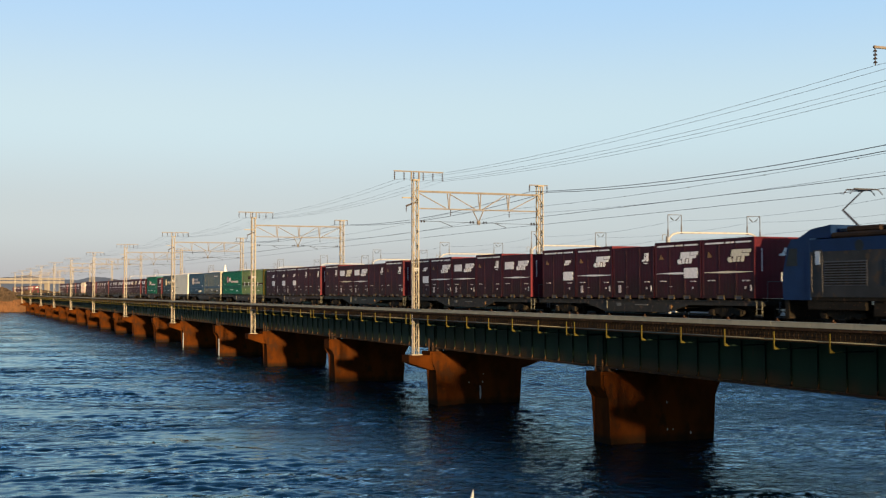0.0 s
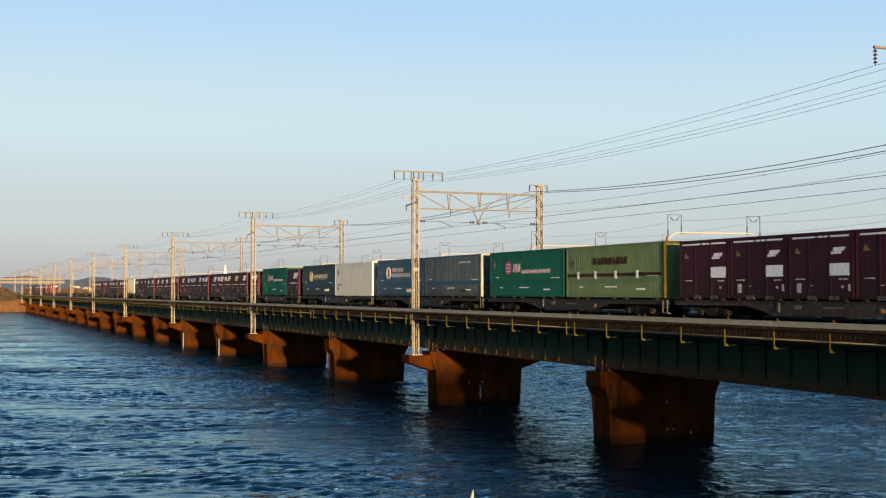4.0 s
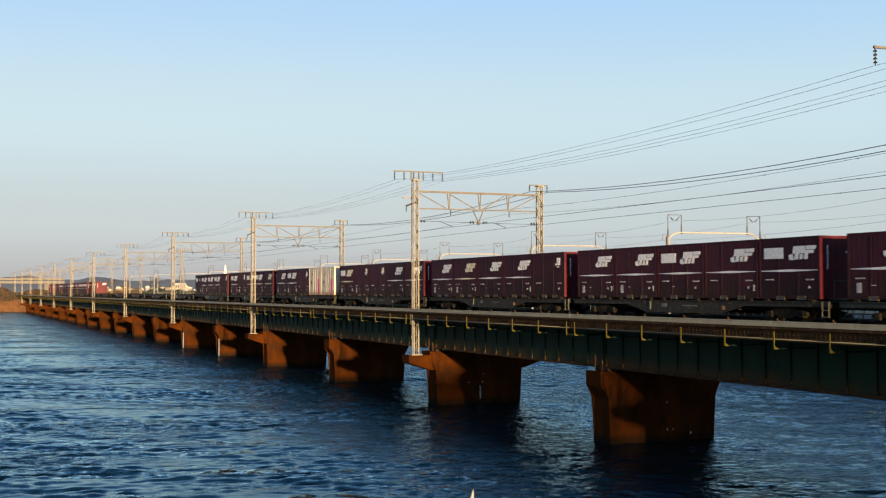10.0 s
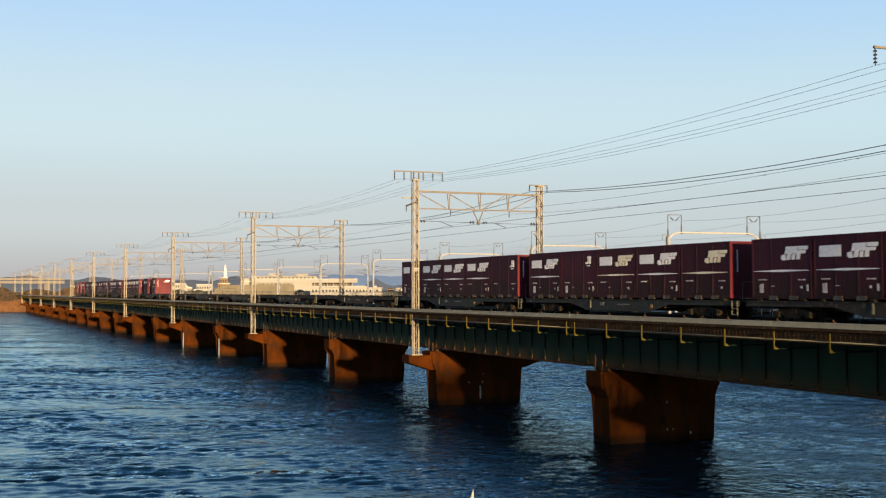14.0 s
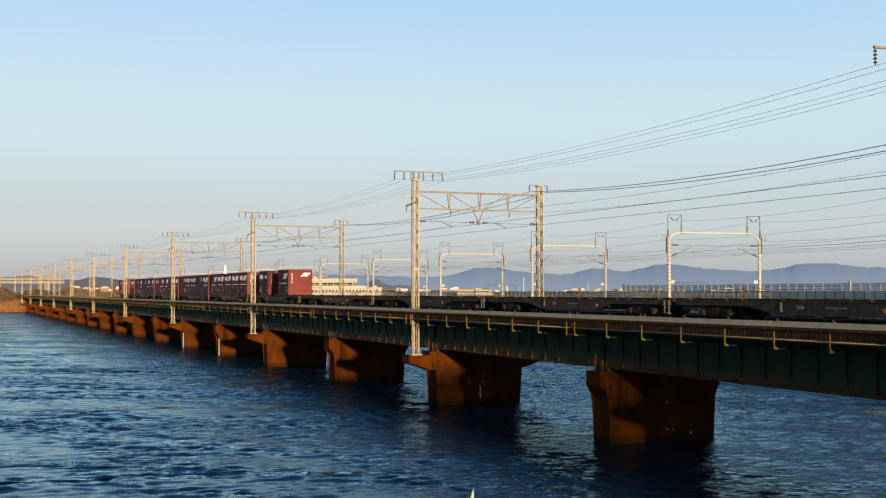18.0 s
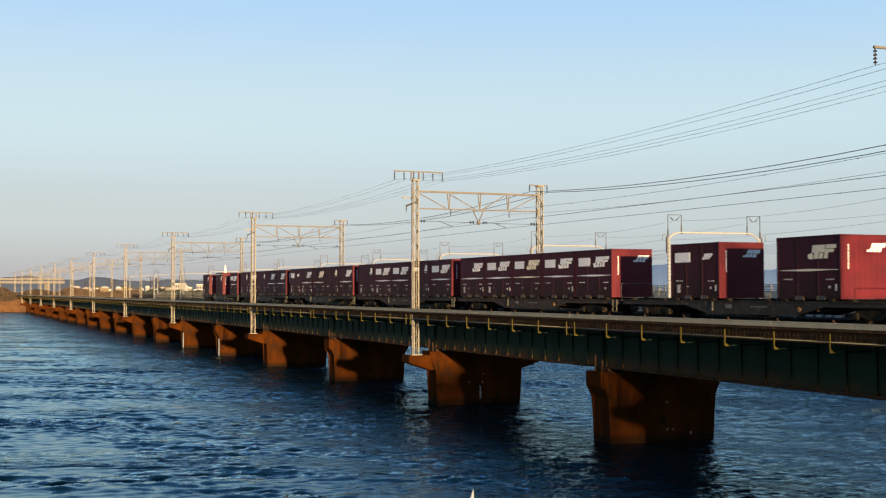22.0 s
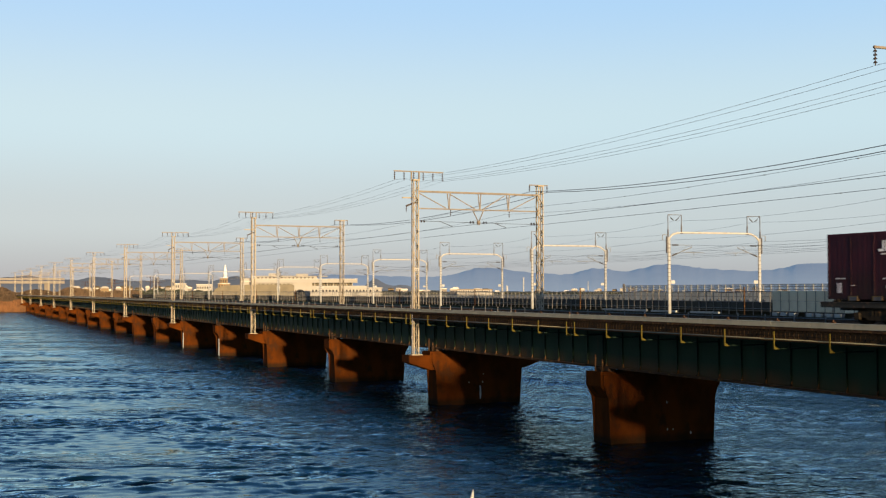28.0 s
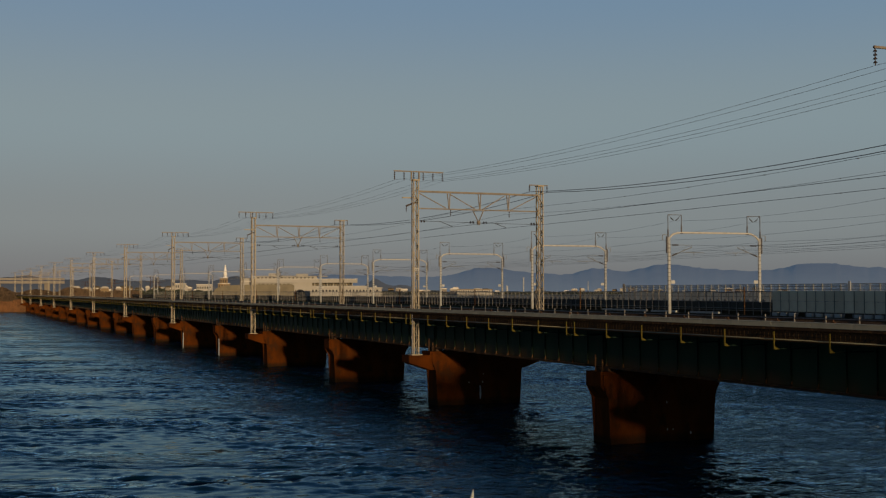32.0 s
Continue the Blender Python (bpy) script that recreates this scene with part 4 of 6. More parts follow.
thicket("reed_bed", 2.3, 5.3, 428, 24, 5.6, 14000, 17, "rust_reed", "rusty orange brush along the water's edge", z0=-5.75)
thicket("reed_bed", 6.7, 8.9, 480, 50, 8.6, 15000, 16, "reed", "dry brown reeds and brush on the shore")
thicket("reed_bed", 4.7, 7.0, 470, 60, 9.6, 15000, 11, "reed", "dry brown reeds and brush on the shore")
thicket("reed_bed", 0.2, 5.4, 452, 40, 8.6, 24000, 14, "reed", "dry brown reeds and brush on the shore")
thicket("tree_belt", 8.2, 13.4, 740, 60, 8.5, 7000, 12, "bush", "dark evergreen tree belt near the buildings", size=2.2)
thicket("tree_belt", 16.5, 23.5, 1250, 200, 7.0, 5000, 13, "bush", "dark tree belt on the far shore", size=2.2)
thicket("tree_belt", 22.0, 38.0, 1450, 300, 6.0, 7000, 15, "bush", "dark tree belt on the far shore", size=2.2)


def shade_brush():
    """Ragged brush beside the line, added out of view to dim the low sun on the near pier."""
    tagged(new("bank", mesh_of("bank", box(bmesh.new(), -20, -7.6, -48, -35, -9, -1.2, 0.5), "land")), "unseen low earth bank added to carry the brush", "bank", kind="structure")
    r = random.Random(31)
    verts, faces = [], []
    for _ in range(5600):
        x, y = r.uniform(-18, -2.2), r.uniform(-45, -37)
        top = 4.0 + 1.3 * noise.noise(Vector((x * 0.35, 4, 0)))
        z = -1.2 + (top + 1.2) * r.random() ** 0.8
        s = r.uniform(0.12, 0.3)
        k = len(verts)
        for _ in range(3):
            verts.append((x + r.uniform(-s, s), y + r.uniform(-s, s), z + r.uniform(-s, s) * 1.6))
        faces.append((k, k + 1, k + 2))
    me = bpy.data.meshes.new("brush")
    me.from_pydata(verts, [], faces)
    me.materials.append(M["bush"])
    tagged(new("brush", me), "unseen ragged brush added to dim the sun on the near pier", "brush", kind="stuff")


shade_brush()


def far_block(parent, name, x0, x1, y0, y1, z0, z1, material, label=""):
    return part(name, box(bmesh.new(), x0, x1, y0, y1, z0, z1), material, parent, label)


def window_row(parent, n, x0, x1, y, z0, z1):
    w = (x1 - x0) / n
    me = mesh_of("window", box(bmesh.new(), 0, w * 0.5, y - 0.08, y + 0.02, z0, z1), "glazing")
    for k in range(n):
        part("window", me, None, parent, at=(x0 + k * w, 0, 0))


def stadium():
    st = thing("stadium_building", "long white lakeside stadium building with flat roofs", "stadium")
    st.matrix_world = far_frame(16.3, 700)
    far_block(st, "wall", -28, -4.5, 0.5, 20, -3.2, 6.4, "stadium")
    far_block(st, "front_wall", -4.5, 7.0, -1.5, 20, -3.2, 6.4, "stadium", "plain white front wall")
    # shade under the roof is put in as a darker wall colour
    far_block(st, "gallery_wall", 7.0, 30.5, 4.0, 20, -3.2, 6.4, "olive_roof", "wall under the roof, shade put into its colour")
    far_block(st, "gallery_floor", 7.0, 31.5, -1.0, 4.0, 2.6, 3.3, "stadium")
    far_block(st, "roof_band", -28, 33.5, -3, 22, 6.4, 8.5, "stadium")
    far_block(st, "roof_edge", -28.3, 33.9, -3.3, 22.3, 8.5, 8.75, "viaduct")
    far_block(st, "upper_storey", -26, 10, 2, 16, 8.75, 10.0, "stadium")
    far_block(st, "upper_roof", -27, 16, 1, 17, 10.0, 10.5, "stadium")
    far_block(st, "roof_house", -18.5, -11.5, 4, 14, 10.5, 12.0, "stadium")
    far_block(st, "roof_house", -2.5, 4.6, 4, 14, 10.5, 11.8, "stadium")
    far_block(st, "stair_tower", -34, -29.5, 0, 12, -3.2, 9.2, "stadium")
    far_block(st, "landing", -34.6, -28, -1, 10, 7.0, 7.6, "viaduct")
    far_block(st, "landing", -34.6, -28, -1, 10, 4.2, 4.8, "viaduct")
    window_row(st, 15, -25, 9, 2, 9.0, 9.7)
    window_row(st, 13, 8, 30, 4.0, 3.6, 5.4)
    window_row(st, 9, -27, -5, 0.5, 4.6, 5.9)
    rail = mesh_of("column", rod(bmesh.new(), (0, -0.8, 3.3), (0, -0.8, 6.4), 0.22, sides=8), "stadium")
    for k in range(7):
        part("column", rail, None, st, at=(8.5 + k * 3.7, 0, 0))
    bm = bmesh.new()
    prism(bm, [(3.2 * math.cos(k * math.pi / 10), -0.5 + 3.0 * math.sin(k * math.pi / 10)) for k in range(11)], -6, -1.6)
    part("entrance_dome", bm, "glazing", st, "dark rounded entrance roof")
    an = thing("annex_building", "low white annex with a row of small windows", "building")
    an.matrix_world = far_frame(18.5, 650)
    far_block(an, "wall", -19.5, 19.5, 0, 12, -3.2, 2.9, "stadium")
    far_block(an, "roof", -20, 20, -0.5, 12.5, 2.9, 3.5, "stadium")
    far_block(an, "roof_house", -19, 12, 2, 10, 3.5, 4.4, "stadium")
    window_row(an, 20, -18.5, 18.5, 0, 1.0, 2.2)
    gs = thing("grandstand", "grey glazed grandstand with a curved roof by the lake", "grandstand")
    gs.matrix_world = far_frame(14.1, 640)
    pts = [(-21.5, -3.2), (-21.5, 0.5), (-20, 3.0), (-15, 4.6), (0, 5.1), (20, 5.2), (21.5, 4.5), (21.5, -3.2)]
    part("roof", prism(bmesh.new(), pts, 0, 10), "olive_roof", gs)
    bm = bmesh.new()
    for k in range(22):
        box(bm, -21 + k * 2, -20.8 + k * 2, -0.15, 0, -3.2, 4.2)
    tagged(part("mullion", bm, "olive_roof", gs), kind="stuff")
    tw = thing("lighthouse_tower", "white tapered tower with rounded top", "tower")
    tw.matrix_world = far_frame(12.75, 900)
    bm = bmesh.new()
    for za, zb, ra, rb in ((5, 13, 2.3, 1.5), (13, 20, 1.5, 0.7), (20, 21.2, 0.7, 0.3)):
        rod(bm, (0, 0, za), (0, 0, zb), ra, rb, sides=14)
    part("shaft", bm, "white", tw, smooth=True)
    ob = thing("hall_building", "sand coloured brick hall below the tower", "building")
    ob.matrix_world = far_frame(12.7, 890)
    far_block(ob, "wall", -3.2, 2.6, 0, 10, -3.2, 11.2, "sand")
    far_block(ob, "lower_wall", -4.4, 4.2, -1, 11, -3.2, 7.0, "sand")
    far_block(ob, "wing", 4.2, 9, 1, 9, -3.2, 6.0, "stadium")
    far_block(ob, "roof", -3.5, 2.9, -0.3, 10.3, 11.2, 11.6, "viaduct")
    far_block(ob, "ledge", -4.7, 4.5, -1.3, 11.3, 7.0, 7.4, "viaduct")
    window_row(ob, 3, -2.8, 2.4, 0, 8, 10)
    window_row(ob, 4, -4.0, 4.0, -1, 3, 6)
    window_row(ob, 3, 4.6, 8.8, 1, 3.6, 5)
    hb = thing("terraced_building", "white stepped building on the shore", "building")
    hb.matrix_world = far_frame(10.6, 800)
    far_block(hb, "lower_storey", -5.5, 5, 0, 10, -3.2, 3.4, "stadium")
    far_block(hb, "upper_storey", -2.5, 4.6, 1, 9, 3.4, 6.4, "stadium")
    far_block(hb, "roof", -2.8, 4.9, 0.6, 9.4, 6.4, 6.8, "viaduct")
    far_block(hb, "terrace", -5.8, -2.5, -0.3, 9, 3.4, 3.8, "viaduct")
    window_row(hb, 6, -5, 4.6, 0, 0.8, 2.4)
    window_row(hb, 5, -2.1, 4.2, 1, 4.0, 5.6)
    wing = thing("low_building", "long low white building behind trees", "building")
    wing.matrix_world = far_frame(11.75, 850)
    far_block(wing, "wall", -5, 6, 0, 8, -3.2, 6.0, "stadium")
    window_row(wing, 6, -4.5, 5.5, 0, 3.4, 4.8)
    far_block(wing, "roof", -5.4, 6.4, -0.4, 8.4, 6.0, 6.5, "viaduct")


stadium()


def cream_viaduct():
    cv = thing("road_viaduct", "cream painted road viaduct crossing the shore", "viaduct", kind="structure")
    cv.matrix_world = far_frame(3.0, 590)
    far_block(cv, "girder", -60, 25, 0, 8, 5.3, 6.5, "creamwall")
    far_block(cv, "parapet", -60, 25, -0.2, 0, 6.9, 7.9, "creamwall")
    for k in range(4):
        far_block(cv, "support", -50 + k * 22, -47.5 + k * 22, 2, 6, -4, 5.3, "creamwall")


cream_viaduct()


def pylon(bearing, dist, h, w):
    p = thing("lattice_pylon", "brown lattice steel power pylon on the shore", "pylon", "pylons")
    p.matrix_world = far_frame(bearing, dist)
    bm = bmesh.new()
    for i in (-1, 1):
        for j in (-1, 1):
            bar(bm, (i * w, j * w, -3.2), (i * w * 0.5, j * w * 0.5, h), 0.22)
    k = 0
    z = -3.2
    while z < h - 2:
        s = 1 if k % 2 else -1
        bar(bm, (s * w, -w, z), (-s * w * 0.8, -w, z + 2.2), 0.14)
        z, k = z + 2.2, k + 1
    part("tower", bm, "rust", p)
    for z in (h * 0.7, h * 0.95):
        part("arm", box(bmesh.new(), -w * 2.4, w * 2.4, -0.1, 0.1, z, z + 0.2), "rust", p)


for b, d, h in ((7.6, 760, 9), (8.15, 780, 10), (9.35, 770, 11), (9.6, 790, 10), (6.4, 800, 8)):
    pylon(b, d, h, 1.5)


def town():
    r = random.Random(21)
    for k in range(84):
        b = r.uniform(20.6, 40.0) if k % 2 else r.uniform(5.2, 12.4)
        d = r.uniform(1250, 1900) if k % 2 else r.uniform(850, 1150)
        w, h = (r.uniform(4, 11), r.choice((3.6, 4.4, 5.2, 6.2, 7.5))) if k % 2 else (r.uniform(3, 6), r.choice((4.0, 5.0, 6.0, 7.0, 8.0)))
        hs = thing("far_house", r.choice(("pale house across the lake", "white low building across the lake", "grey house across the lake")), "house", "houses across the lake")
        hs.matrix_world = far_frame(b, d)
        far_block(hs, "wall", -w / 2, w / 2, 0, 8, -3.2, h - 3, r.choice(("stadium", "sand", "creamwall", "sand")))
        part("roof", prism(bmesh.new(), [(-w / 2 - 0.5, h - 3), (w / 2 + 0.5, h - 3), (w / 2 - 1, h - 1.6), (-w / 2 + 1, h - 1.6)], -0.5, 8.5), r.choice(("viaduct", "darkpanel", "stadium")), hs)
        window_row(hs, max(2, int(w / 3)), -w / 2 + 0.6, w / 2 - 0.4, 0, h * 0.3 - 2, h * 0.3 - 0.4)
    lw = thing("warehouse", "long cream warehouse across the lake", "warehouse")
    lw.matrix_world = far_frame(24.7, 1230)
    far_block(lw, "wall", -17, 19, 0, 15, -3.2, 2.6, "stadium")
    far_block(lw, "roof", -17.5, 19.5, -0.5, 15.5, 2.6, 3.3, "sand")
    window_row(lw, 14, -16, 18, 0, 0.6, 1.8)
    for b, h, w in ((27.1, 21, 1.6), (30.2, 15, 1.2), (26.3, 9, 3)):
        c = thing("chimney", "tall pale chimney across the lake", "chimney", "chimneys")
        c.matrix_world = far_frame(b, 1700)
        part("stack", rod(bmesh.new(), (0, 0, -3), (0, 0, h), w * 0.6, w * 0.4, sides=10), "spun", c)


town()


# ---- small things on the water ----
def tide_gauge(y):
    g = thing("tide_gauge", "white tide gauge board on a bridge pier", "tide gauge", "tide gauges")
    part("board", box(bmesh.new(), -4.95, -4.88, y - 0.75, y - 0.45, -5.5, -3.7, 0.01), "spun", g)
    tick = mesh_of("tick", box(bmesh.new(), -4.956, -4.949, y - 0.72, y - 0.6, -0.02, 0.02), "dark")
    for k in range(8):
        part("tick", tick, None, g, at=(0, 0, -5.2 + k * 0.19))


tide_gauge(JOINT0 + 4 * SPAN)
tide_gauge(JOINT0 + 5 * SPAN)


def marker_stake():
    st = thing("marker_stake", "white pointed stake in the water", "stake")
    bm = bmesh.new()
    rod(bm, (-17.5, 33.62, -7), (-17.5, 33.62, -5.3), 0.06, sides=8)
    rod(bm, (-17.5, 33.62, -5.3), (-17.43, 33.6, -4.79), 0.11, 0.01, sides=8)
    part("stake_tip", bm, "weathered", st)


marker_stake()


# ---- train ----
FRONT0, PITCH = 40.49, 20.4           # first wagon's load front at the start, wagon length over couplers
ROWS = [(t, 18.6 * t + 0.016 * t * t) for t in range(0, 33, 2)]   # seconds, metres run
movers = []


def place(ob, s):
    """Puts a piece of the train s metres along it."""
    ob.location = (0, s, 0)
    movers.append((ob, s))
    return ob


M.update({
    "end_lit_red": surface("container_end_lit_red", (0.073, 0.0056, 0.0100), (0.050, 0.0047, 0.0080), 1.2, 0.55, bump=0.15, rust=(0.06, 0.012, 0.014), rust_at=0.66, per_object=0.22, spec=0.15),
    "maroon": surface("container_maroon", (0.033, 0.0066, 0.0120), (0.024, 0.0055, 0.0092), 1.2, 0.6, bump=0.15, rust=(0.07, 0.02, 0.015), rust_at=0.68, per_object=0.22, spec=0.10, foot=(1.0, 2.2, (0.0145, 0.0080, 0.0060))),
    "bluegrey": surface("container_blue_grey", (0.068, 0.084, 0.086), (0.040, 0.066, 0.086), 0.9, 0.6, rust=(0.085, 0.085, 0.07), rust_at=0.56, spec=0.15, stretch=(1, 1, 0.25), foot=(1.0, 2.0, (0.04, 0.042, 0.036))),
    "blue": surface("container_blue", (0.030, 0.066, 0.104), (0.025, 0.054, 0.084), 1.2, 0.6, spec=0.15, foot=(1.0, 1.9, (0.018, 0.035, 0.045))),
    "navy": surface("container_navy", (0.016, 0.033, 0.046), (0.013, 0.026, 0.036), 1.2, 0.6, spec=0.15, foot=(1.0, 1.9, (0.012, 0.018, 0.02))),
    "teal": surface("container_green", (0.003, 0.072, 0.045), (0.003, 0.056, 0.036), 1.2, 0.6, spec=0.15),
    "olive": surface("container_olive", (0.09, 0.13, 0.045), (0.07, 0.105, 0.036), 1.2, 0.55),
    "offwhite": surface("container_white", (0.56, 0.515, 0.40), (0.49, 0.45, 0.345), 0.7, 0.5, rust=(0.4, 0.28, 0.16), rust_at=0.76),
    "creamwhite": surface("container_cream", (0.4988, 0.4472, 0.3526), (0.3956, 0.344, 0.258), 1.2, 0.55, rust=(0.28, 0.16, 0.07), rust_at=0.62, foot=(1.15, 1.6, (0.2, 0.11, 0.05))),
    "mark": surface("white_marking", (0.66, 0.64, 0.62), (0.50, 0.48, 0.47), 9, 0.55, rust=(0.3, 0.15, 0.13), rust_at=0.68),
    "faint": surface("worn_lettering", (0.42, 0.40, 0.39), (0.25, 0.21, 0.21), 7, 0.6, rust=(0.12, 0.04, 0.04), rust_at=0.6),
    "pocket": surface("pocket_paint", (0.07, 0.05, 0.012), (0.04, 0.028, 0.010), 6, 0.7, rust=(0.05, 0.02, 0.012), rust_at=0.55),
    "pale": surface("pale_lettering", (0.30, 0.27, 0.19), (0.2, 0.18, 0.13), 7, 0.6),
    "cream": surface("faded_marking", (0.60, 0.54, 0.40), (0.5, 0.43, 0.30), 9, 0.6),
    "orange": plain("orange_marking", (0.14, 0.07, 0.012)),
    "redmark": plain("red_marking", (0.25, 0.035, 0.045)),
    "faintred": plain("faded_red", (0.36, 0.16, 0.14)),
    "tan": surface("faded_crest", (0.42, 0.33, 0.17), (0.40, 0.24, 0.2), 5, 0.6),
    "magenta": plain("magenta_band", (0.5, 0.03, 0.12)),
    "bogie": surface("bogie_grime", (0.0165, 0.0132, 0.0085), (0.0108, 0.0088, 0.006), 5, 0.85, bump=0.4, spec=0.1, rust=(0.08, 0.042, 0.02), rust_at=0.62),
    "wagon_grey": surface("wagon_grey", (0.0135, 0.0120, 0.0078), (0.0080, 0.0070, 0.0045), 1.8, 0.7, rust=(0.055, 0.032, 0.02), rust_at=0.56),
    "wagon_blue": surface("wagon_blue", (0.0085, 0.0140, 0.0120), (0.0065, 0.0080, 0.0065), 1.8, 0.7, rust=(0.055, 0.032, 0.02), rust_at=0.58),
    "wagon_brown": surface("wagon_brown", (0.03, 0.02, 0.014), (0.016, 0.012, 0.009), 1.8, 0.75, rust=(0.07, 0.03, 0.018), rust_at=0.56),
})
SIDE = -1.225                          # near side of the load


def slab(bm, y0, y1, z0, z1, proud=0.006, x=SIDE):
    return box(bm, x - proud, x + 0.001, y0, y1, z0, z1)


def slant(bm, y0, y1, z0, z1, lean, proud=0.006, x=SIDE):
    """A marking patch that leans towards the train's front."""
    return prism(bm, [(y0, z0), (y1, z0), (y1 - lean, z1), (y0 - lean, z1)], x - proud, x + 0.001, "x")


_marks = {}


def shared(key, build, material):
    if key not in _marks:
        bm = bmesh.new()
        build(bm)
        _marks[key] = mesh_of(key, bm, material)
    return _marks[key]


def flag_logo(bm, y, z, s=1.0):
    """Blocky leaning emblem in plain shapes: hook, and a block cut by a dark line. y is its front edge, it runs backwards."""
    h = 0.41 * s
    lean = 0.16 * s
    for a, b, z0, z1 in ((0.08, 0.52, 0.72, 1.0), (0.16, 0.54, 0.44, 0.68), (0.55, 1.10, 0.44, 1.0), (0.38, 0.54, 0.0, 0.44), (0.60, 0.74, 0.0, 0.40), (0.80, 0.98, 0.0, 0.44)):
        slant(bm, y + a * s - lean * z0 * 0.6, y + b * s - lean * z0 * 0.6, z + h * z0, z + h * z1, lean * (z1 - z0) * 0.6)
    prism(bm, [(y + 1.0 * s, z - 0.02), (y + 1.15 * s, z - 0.02), (y + 1.23 * s, z + h * 0.1), (y + 1.22 * s, z + h * 0.36), (y + 1.04 * s, z + h * 0.42)], SIDE - 0.006, SIDE + 0.001, "x")


def round_logo(bm, y, z, s=1.0):
    """Two plain joined shapes with a short bar under them."""
    h = 0.40 * s
    slant(bm, y + 0.02 * s, y + 0.24 * s, z, z + h, 0.03)
    slant(bm, y + 0.30 * s, y + 0.38 * s, z, z + h, 0.03)
    slab(bm, y + 0.36 * s, y + 0.56 * s, z, z + 0.09 * s)
    slab(bm, y + 0.12 * s, y + 0.42 * s, z - 0.12 * s, z - 0.07 * s)


def lens_stripe(bm, y0, y1, z, h=0.085):
    m = (y0 + y1) / 2
    prism(bm, [(y0, z - 0.008), (m, z - h / 2), (y1, z - 0.008), (y1, z + 0.008), (m, z + h / 2), (y0, z + 0.008)], SIDE - 0.006, SIDE + 0.001, "x")


def small_marks(bm, seed):
    """Data plates and lines of small lettering, as plain bars."""
    r = random.Random(seed)
    for k in range(4):
        slab(bm, 0.35 + k * 0.12, 0.44 + k * 0.12, 1.78, 1.835)
    if r.random() < 0.6:
        slab(bm, 0.2, 0.3, 1.36, 1.62)
    for k in range(5):
        slab(bm, 2.75 + k * 0.11, 2.83 + k * 0.11, 1.80, 1.85)
    if r.random() < 0.55:
        slab(bm, 2.95, 3.2, 1.28, 1.66)
    if r.random() < 0.4:
        slab(bm, 2.25, 2.45, 1.55, 1.575)
    slab(bm, 0.56, 0.67, 1.46, 1.56)


def ribbed(bm, L, n_side, n_end, deep, z0, z1, edge=0.09, inset=0.012):
    """One closed wall of shallow ribs round a box, as a single body."""
    s = -SIDE - inset
    y0, y1 = inset, L - inset
    out = []
    def run(a, b, n, inward):
        a, b = Vector(a), Vector(b)
        d = b - a
        e = d.normalized() * edge
        a2, b2 = a + e, b - e
        step = (b2 - a2) / n
        for k in range(n):
            p = a2 + step * k
            out.append(tuple(p))
            out.append(tuple(p + step * 0.14 + inward * deep))
            out.append(tuple(p + step * 0.5 + inward * deep))
            out.append(tuple(p + step * 0.64))
        out.append(tuple(b2))
    run((-s, y1), (-s, y0), n_side, Vector((1, 0)))
    run((-s, y0), (s, y0), n_end, Vector((0, 1)))
    run((s, y0), (s, y1), n_side, Vector((-1, 0)))
    run((s, y1), (-s, y1), n_end, Vector((0, -1)))
    return prism(bm, out, z0, z1, "z")


def corner(bm, top, w=0.11):
    return box(bm, -w / 2, w / 2, -w / 2, w / 2, 1.04, top, 0.012)


def frame_plate(bm, L, z0, z1):
    s = -SIDE
    return box(bm, -s + 0.004, s - 0.004, 0.004, L - 0.004, z0, z1)


SHELLS = {}
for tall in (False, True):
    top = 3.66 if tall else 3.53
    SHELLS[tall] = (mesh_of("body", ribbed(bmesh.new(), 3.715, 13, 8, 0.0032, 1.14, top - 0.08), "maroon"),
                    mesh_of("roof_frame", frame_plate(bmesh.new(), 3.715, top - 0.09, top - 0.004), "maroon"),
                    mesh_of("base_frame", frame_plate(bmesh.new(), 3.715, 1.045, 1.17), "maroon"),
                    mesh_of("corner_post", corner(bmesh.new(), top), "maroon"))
    # end walls take a redder copy of the maroon, sunlight put into its colour
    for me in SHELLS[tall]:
        me.materials.append(M["end_lit_red"])
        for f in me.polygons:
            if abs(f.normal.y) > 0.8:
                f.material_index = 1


def shell(c, tall, paint=None):
    me = SHELLS[tall]
    if paint:
        me = [m.copy() for m in me]
        me[0] = mesh_of("body", box(bmesh.new(), SIDE + 0.014, -SIDE - 0.014, 0.014, 3.701, 1.14, 3.45), paint)
        for m in me:
            m.materials.clear()
            m.materials.append(M[paint])
            m.polygons.foreach_set("material_index", [0] * len(m.polygons))
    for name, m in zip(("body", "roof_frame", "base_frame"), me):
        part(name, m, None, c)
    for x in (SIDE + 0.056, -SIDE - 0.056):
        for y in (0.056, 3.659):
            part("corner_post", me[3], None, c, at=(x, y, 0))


def door_bars(bm):
    rod(bm, (SIDE + 0.006, 0, 1.2), (SIDE + 0.006, 0, 3.42), 0.009, sides=6)
    box(bm, SIDE - 0.006, SIDE + 0.01, -0.06, 0.06, 2.0, 2.04)


def proud_bars(bm):
    """A locking bar that stands clear of the door, on its brackets."""
    rod(bm, (SIDE + 0.002, 0, 1.2), (SIDE + 0.002, 0, 3.42), 0.012, sides=6)
    for z in (1.35, 2.0, 2.7, 3.3):
        box(bm, SIDE - 0.012, SIDE + 0.01, -0.04, 0.04, z, z + 0.04)


